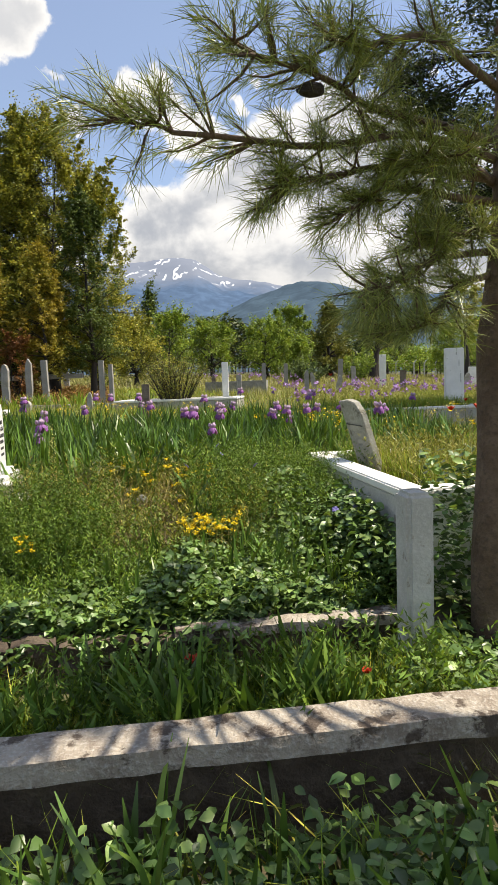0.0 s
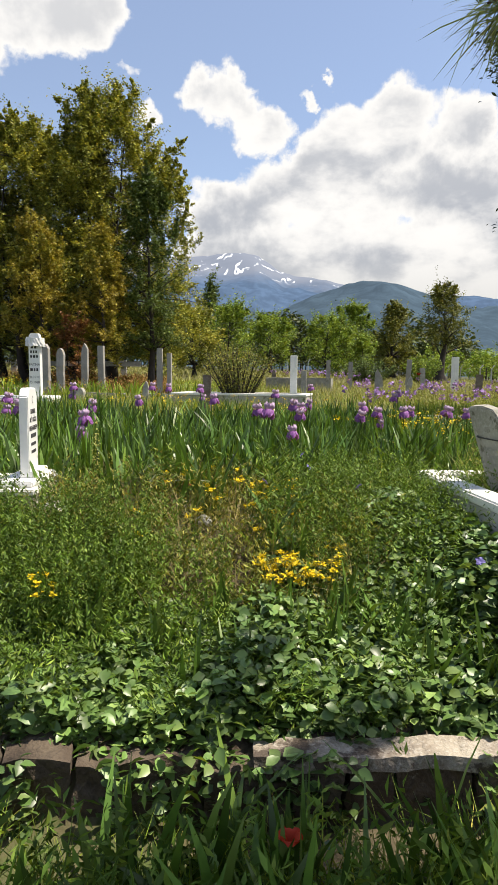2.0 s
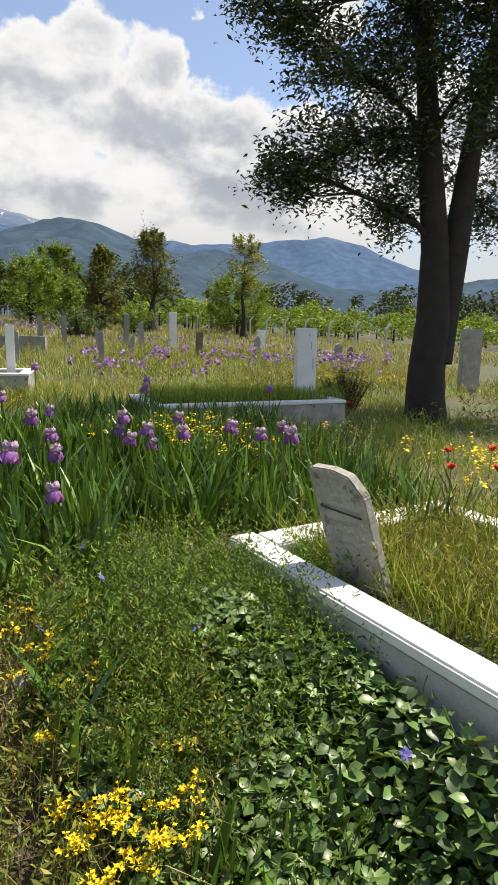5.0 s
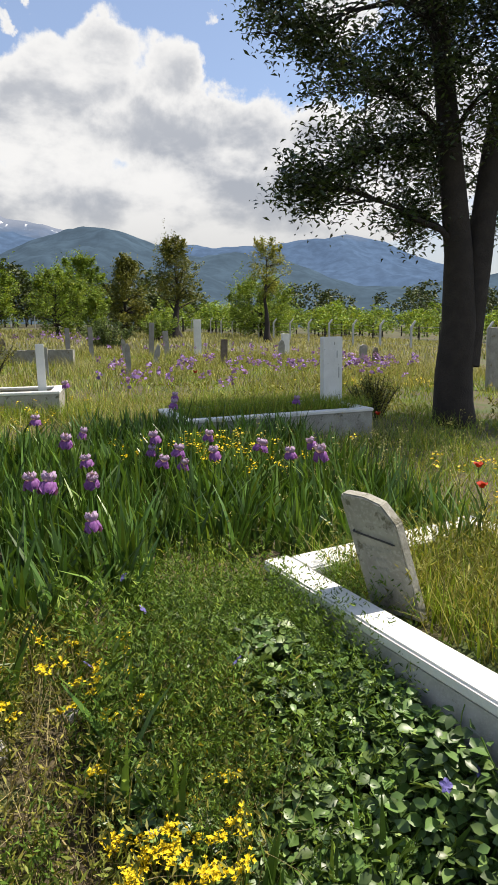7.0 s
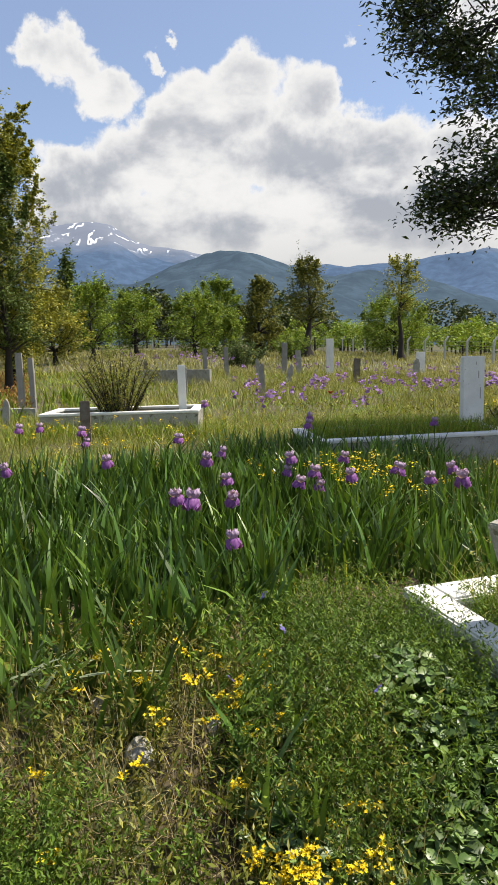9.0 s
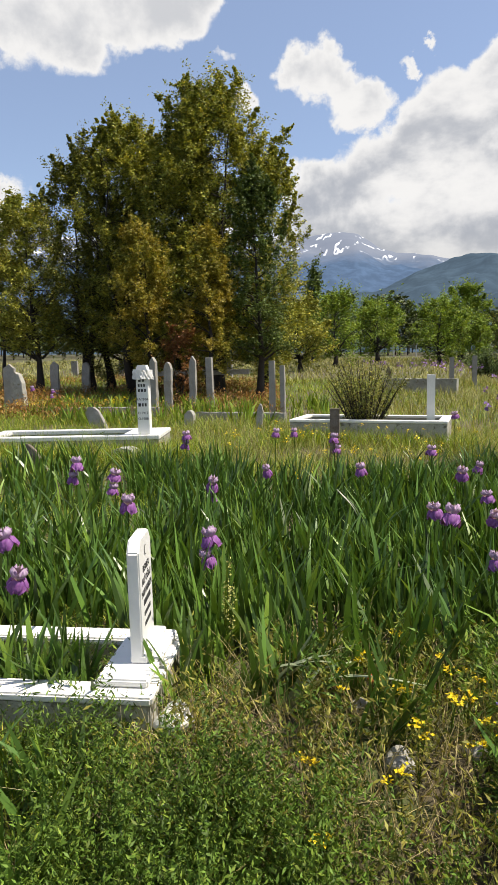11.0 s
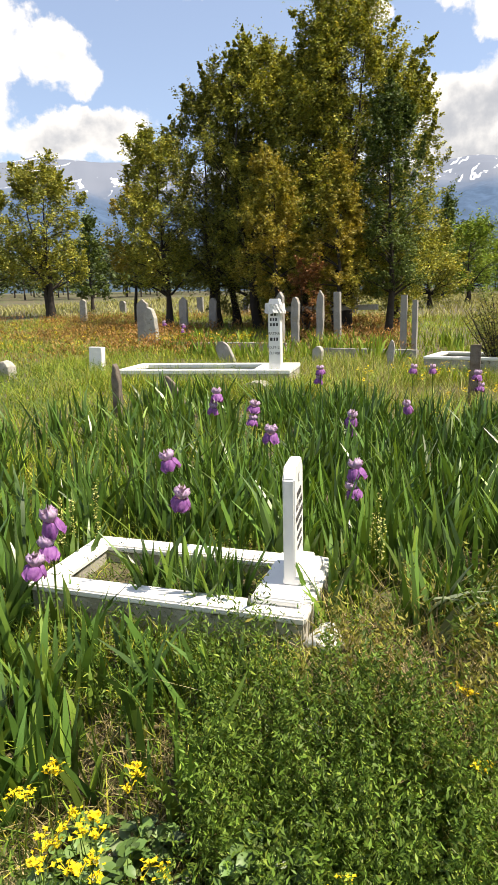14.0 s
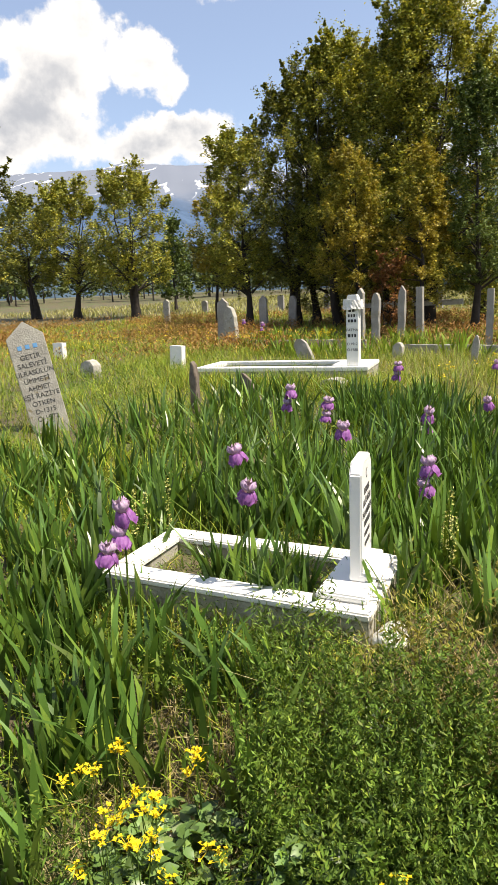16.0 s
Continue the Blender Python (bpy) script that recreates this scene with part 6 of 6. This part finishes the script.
for k, (x, y, h) in enumerate(((-1.05, 4.95, 0.5), (-1.0, 4.85, 0.42), (-2.55, 4.45, 0.45), (-2.45, 4.6, 0.5), (-1.1, 5.05, 0.36), (-2.62, 4.6, 0.38))):
    ob = thing("mignonette", "slender stalk with a pale yellow flower spike", "flower", (x, y, zat(x, y)), "pale flower spikes")
    s = new("stem", stem_mesh(h, 0.0025, 0.015))
    s.parent = ob
    t = rs.uniform(0.45, 1.03, 90)
    c = np.stack([0.015 * t, 0 * t, h * t], -1) + rs.normal(0, 0.008, (90, 3))
    arrays("flower_spike", *leaves(rs, c, 0.013, wide=0.8), SPIKE, ob)

# More weeds, sword leaves and periwinkle hang over the top of the bank wall and fill the bed behind it.
rs = np.random.RandomState(140)
P = field_points(rs, 1500, -1.0, 1.45, 2.75, 4.0, lambda x, y: (y - 0.17 * x > 2.92) & (y - 0.17 * x < 3.75) & (wave(x, y, 2.6, 0.4) > -0.7))
stuff("green_weeds", "leafy bright weeds crowding the edge of the bank", "weeds", [sprigs(rs, P, 0.24, 0.034, 26, 0.035)], WEED)
P = field_points(rs, 60, -0.9, 1.4, 3.05, 3.9, lambda x, y: (y - 0.17 * x > 3.15) & (y - 0.17 * x < 3.7))
stuff("iris_leaves", "low iris fans along the edge of the bank", "iris leaves", iris_fans(P, 7, 0.3, 0.03, rs), IRIS_LEAF)
n = 6800
x, v = rs.uniform(-1.0, 1.5, n), rs.uniform(2.9, 3.7, n)
y = v + 0.17 * x
P = np.stack([x, y, lift(x, y)], -1)
P[:, 2] += np.clip(0.18 + 0.09 * wave(x, y, 2.4), 0.06, 0.34) * np.sqrt(rs.uniform(0.1, 1.0, n))
Q = P[clear_of(P, False)]
n = 1400
x, y = rs.uniform(-1.6, 2.3, n), rs.uniform(-0.4, 1.7, n)
k = (y - 0.17 * x < 1.62) & (wave(x, y, 1.7, 0.3) > -0.4)
x, y = x[k], y[k]
P = np.stack([x, y, lift(x, y) + 0.2 * np.sqrt(rs.uniform(0.05, 1.0, len(x)))], -1)
n = 1500
x, y = rs.uniform(1.5, 2.8, n), 3.24 - np.abs(rs.normal(0, 0.1, n))
R = np.stack([x, y, lift(x, y) + rs.uniform(0.05, 0.85, n)], -1)
R = R[(R[:, 0] - 1.82) ** 2 + (R[:, 1] - 2.95) ** 2 > 0.03]
C = np.concatenate([Q, P, R])
stuff("periwinkle_leaves", "periwinkle leaves spilling over the stones of the bank", "periwinkle", vein_leaves(rs, C, np.full(len(C), 0.05)), VINCA)
P = field_points(rs, 15000, -6.0, 6.0, -6.0, 1.7, lambda x, y: (y - 0.17 * x < 1.62) & (wave(x, y, 0.8) > -0.8))
stuff("meadow_grass", "short grass on the ground before the kerb", "grass", [blades(rs, P, 0.13, 0.006, lean=0.5, curl=0.5, rows=3)], GRASS)
# Sword leaves and leafy stalks in the strip between the kerb and the bank.
P = field_points(rs, 75, -1.6, 1.2, 1.95, 2.7, lambda x, y: y - 0.17 * x < 2.5)
stuff("iris_leaves", "broad iris leaves in the strip behind the kerb", "iris leaves", iris_fans(P, 7, 0.38, 0.036, rs), IRIS_LEAF)
P = field_points(rs, 380, -1.2, 1.6, 1.95, 2.75, lambda x, y: y - 0.17 * x < 2.5)
stuff("green_weeds", "upright leafy weeds behind the kerb", "weeds", [sprigs(rs, P, 0.36, 0.045, 22, 0.03, wide=0.3)], WEED)
# Tall leafy stalks at the edge of the bare patch, before the irises.
P = field_points(rs, 46, -0.6, 0.35, 4.35, 5.05)
stuff("yellowish_weeds", "tall yellow-green leafy stalks before the irises", "weeds", [sprigs(rs, P, 0.42, 0.055, 34, 0.02, wide=0.2)], WEED)
P = field_points(rs, 1300, 0.35, 1.35, 3.9, 5.2, lambda x, y: wave(x, y, 2.0, 0.6) > -0.4)
stuff("green_weeds", "fine creeping weeds over the periwinkle mound", "weeds", [sprigs(rs, P, 0.36, 0.02, 34, 0.024, wide=0.3)], WEED)
# Rank growth before the kerb, up to its lip.
rs = np.random.RandomState(160)
n = 5200
x, v = rs.uniform(-1.7, 2.2, n), rs.uniform(0.75, 1.6, n)
y = v + 0.17 * x
P = np.stack([x, y, lift(x, y) + np.clip(0.27 + 0.07 * wave(x, y, 2.2, 0.4), 0.12, 0.38) * np.sqrt(rs.uniform(0.05, 1.0, n))], -1)
stuff("periwinkle_leaves", "periwinkle leaves in deep growth before the kerb", "periwinkle", vein_leaves(rs, P, np.full(n, 0.05)), VINCA)
P = field_points(rs, 85, -1.5, 2.0, 0.6, 1.9, lambda x, y: (y - 0.17 * x < 1.58) & (y - 0.17 * x > 0.8))
stuff("iris_leaves", "broad iris leaves growing before the kerb", "iris leaves", iris_fans(P, 7, 0.42, 0.034, rs), IRIS_LEAF)
P = field_points(rs, 1600, -1.5, 2.0, 0.6, 1.9, lambda x, y: (y - 0.17 * x < 1.6) & (y - 0.17 * x > 0.8))
stuff("meadow_grass", "tall grass before the kerb", "grass", [blades(rs, P, 0.36, 0.007, lean=0.4, curl=0.5, rows=4)], GRASS)
# Weeds and sword leaves against the small grave.
P = field_points(rs, 260, -2.5, -1.2, 3.75, 4.3)
stuff("green_weeds", "fine weeds against the small white grave", "weeds", [sprigs(rs, P, 0.2, 0.022, 24, 0.025, wide=0.3)], WEED)
P = field_points(rs, 11, -2.35, -1.25, 3.75, 4.1)
P = np.concatenate([P, field_points(rs, 8, -2.1, -1.6, 4.35, 4.6)])
stuff("iris_leaves", "iris fans in and before the small white grave", "iris leaves", iris_fans(P, 7, 0.32, 0.032, rs), IRIS_LEAF)
# Periwinkle hangs down over the face of the bank.
n = 900
x, v = rs.uniform(-1.6, 1.25, n), 2.78 - np.abs(rs.normal(0, 0.03, n))
P = np.stack([x, v + 0.17 * x, rs.uniform(-0.56, -0.3, n)], -1)
P = P[wave(P[:, 0], P[:, 1], 2.8, 0.9) > -0.3]
stuff("periwinkle_leaves", "periwinkle leaves hanging down the bank", "periwinkle", vein_leaves(rs, P, np.full(len(P), 0.05)), VINCA)
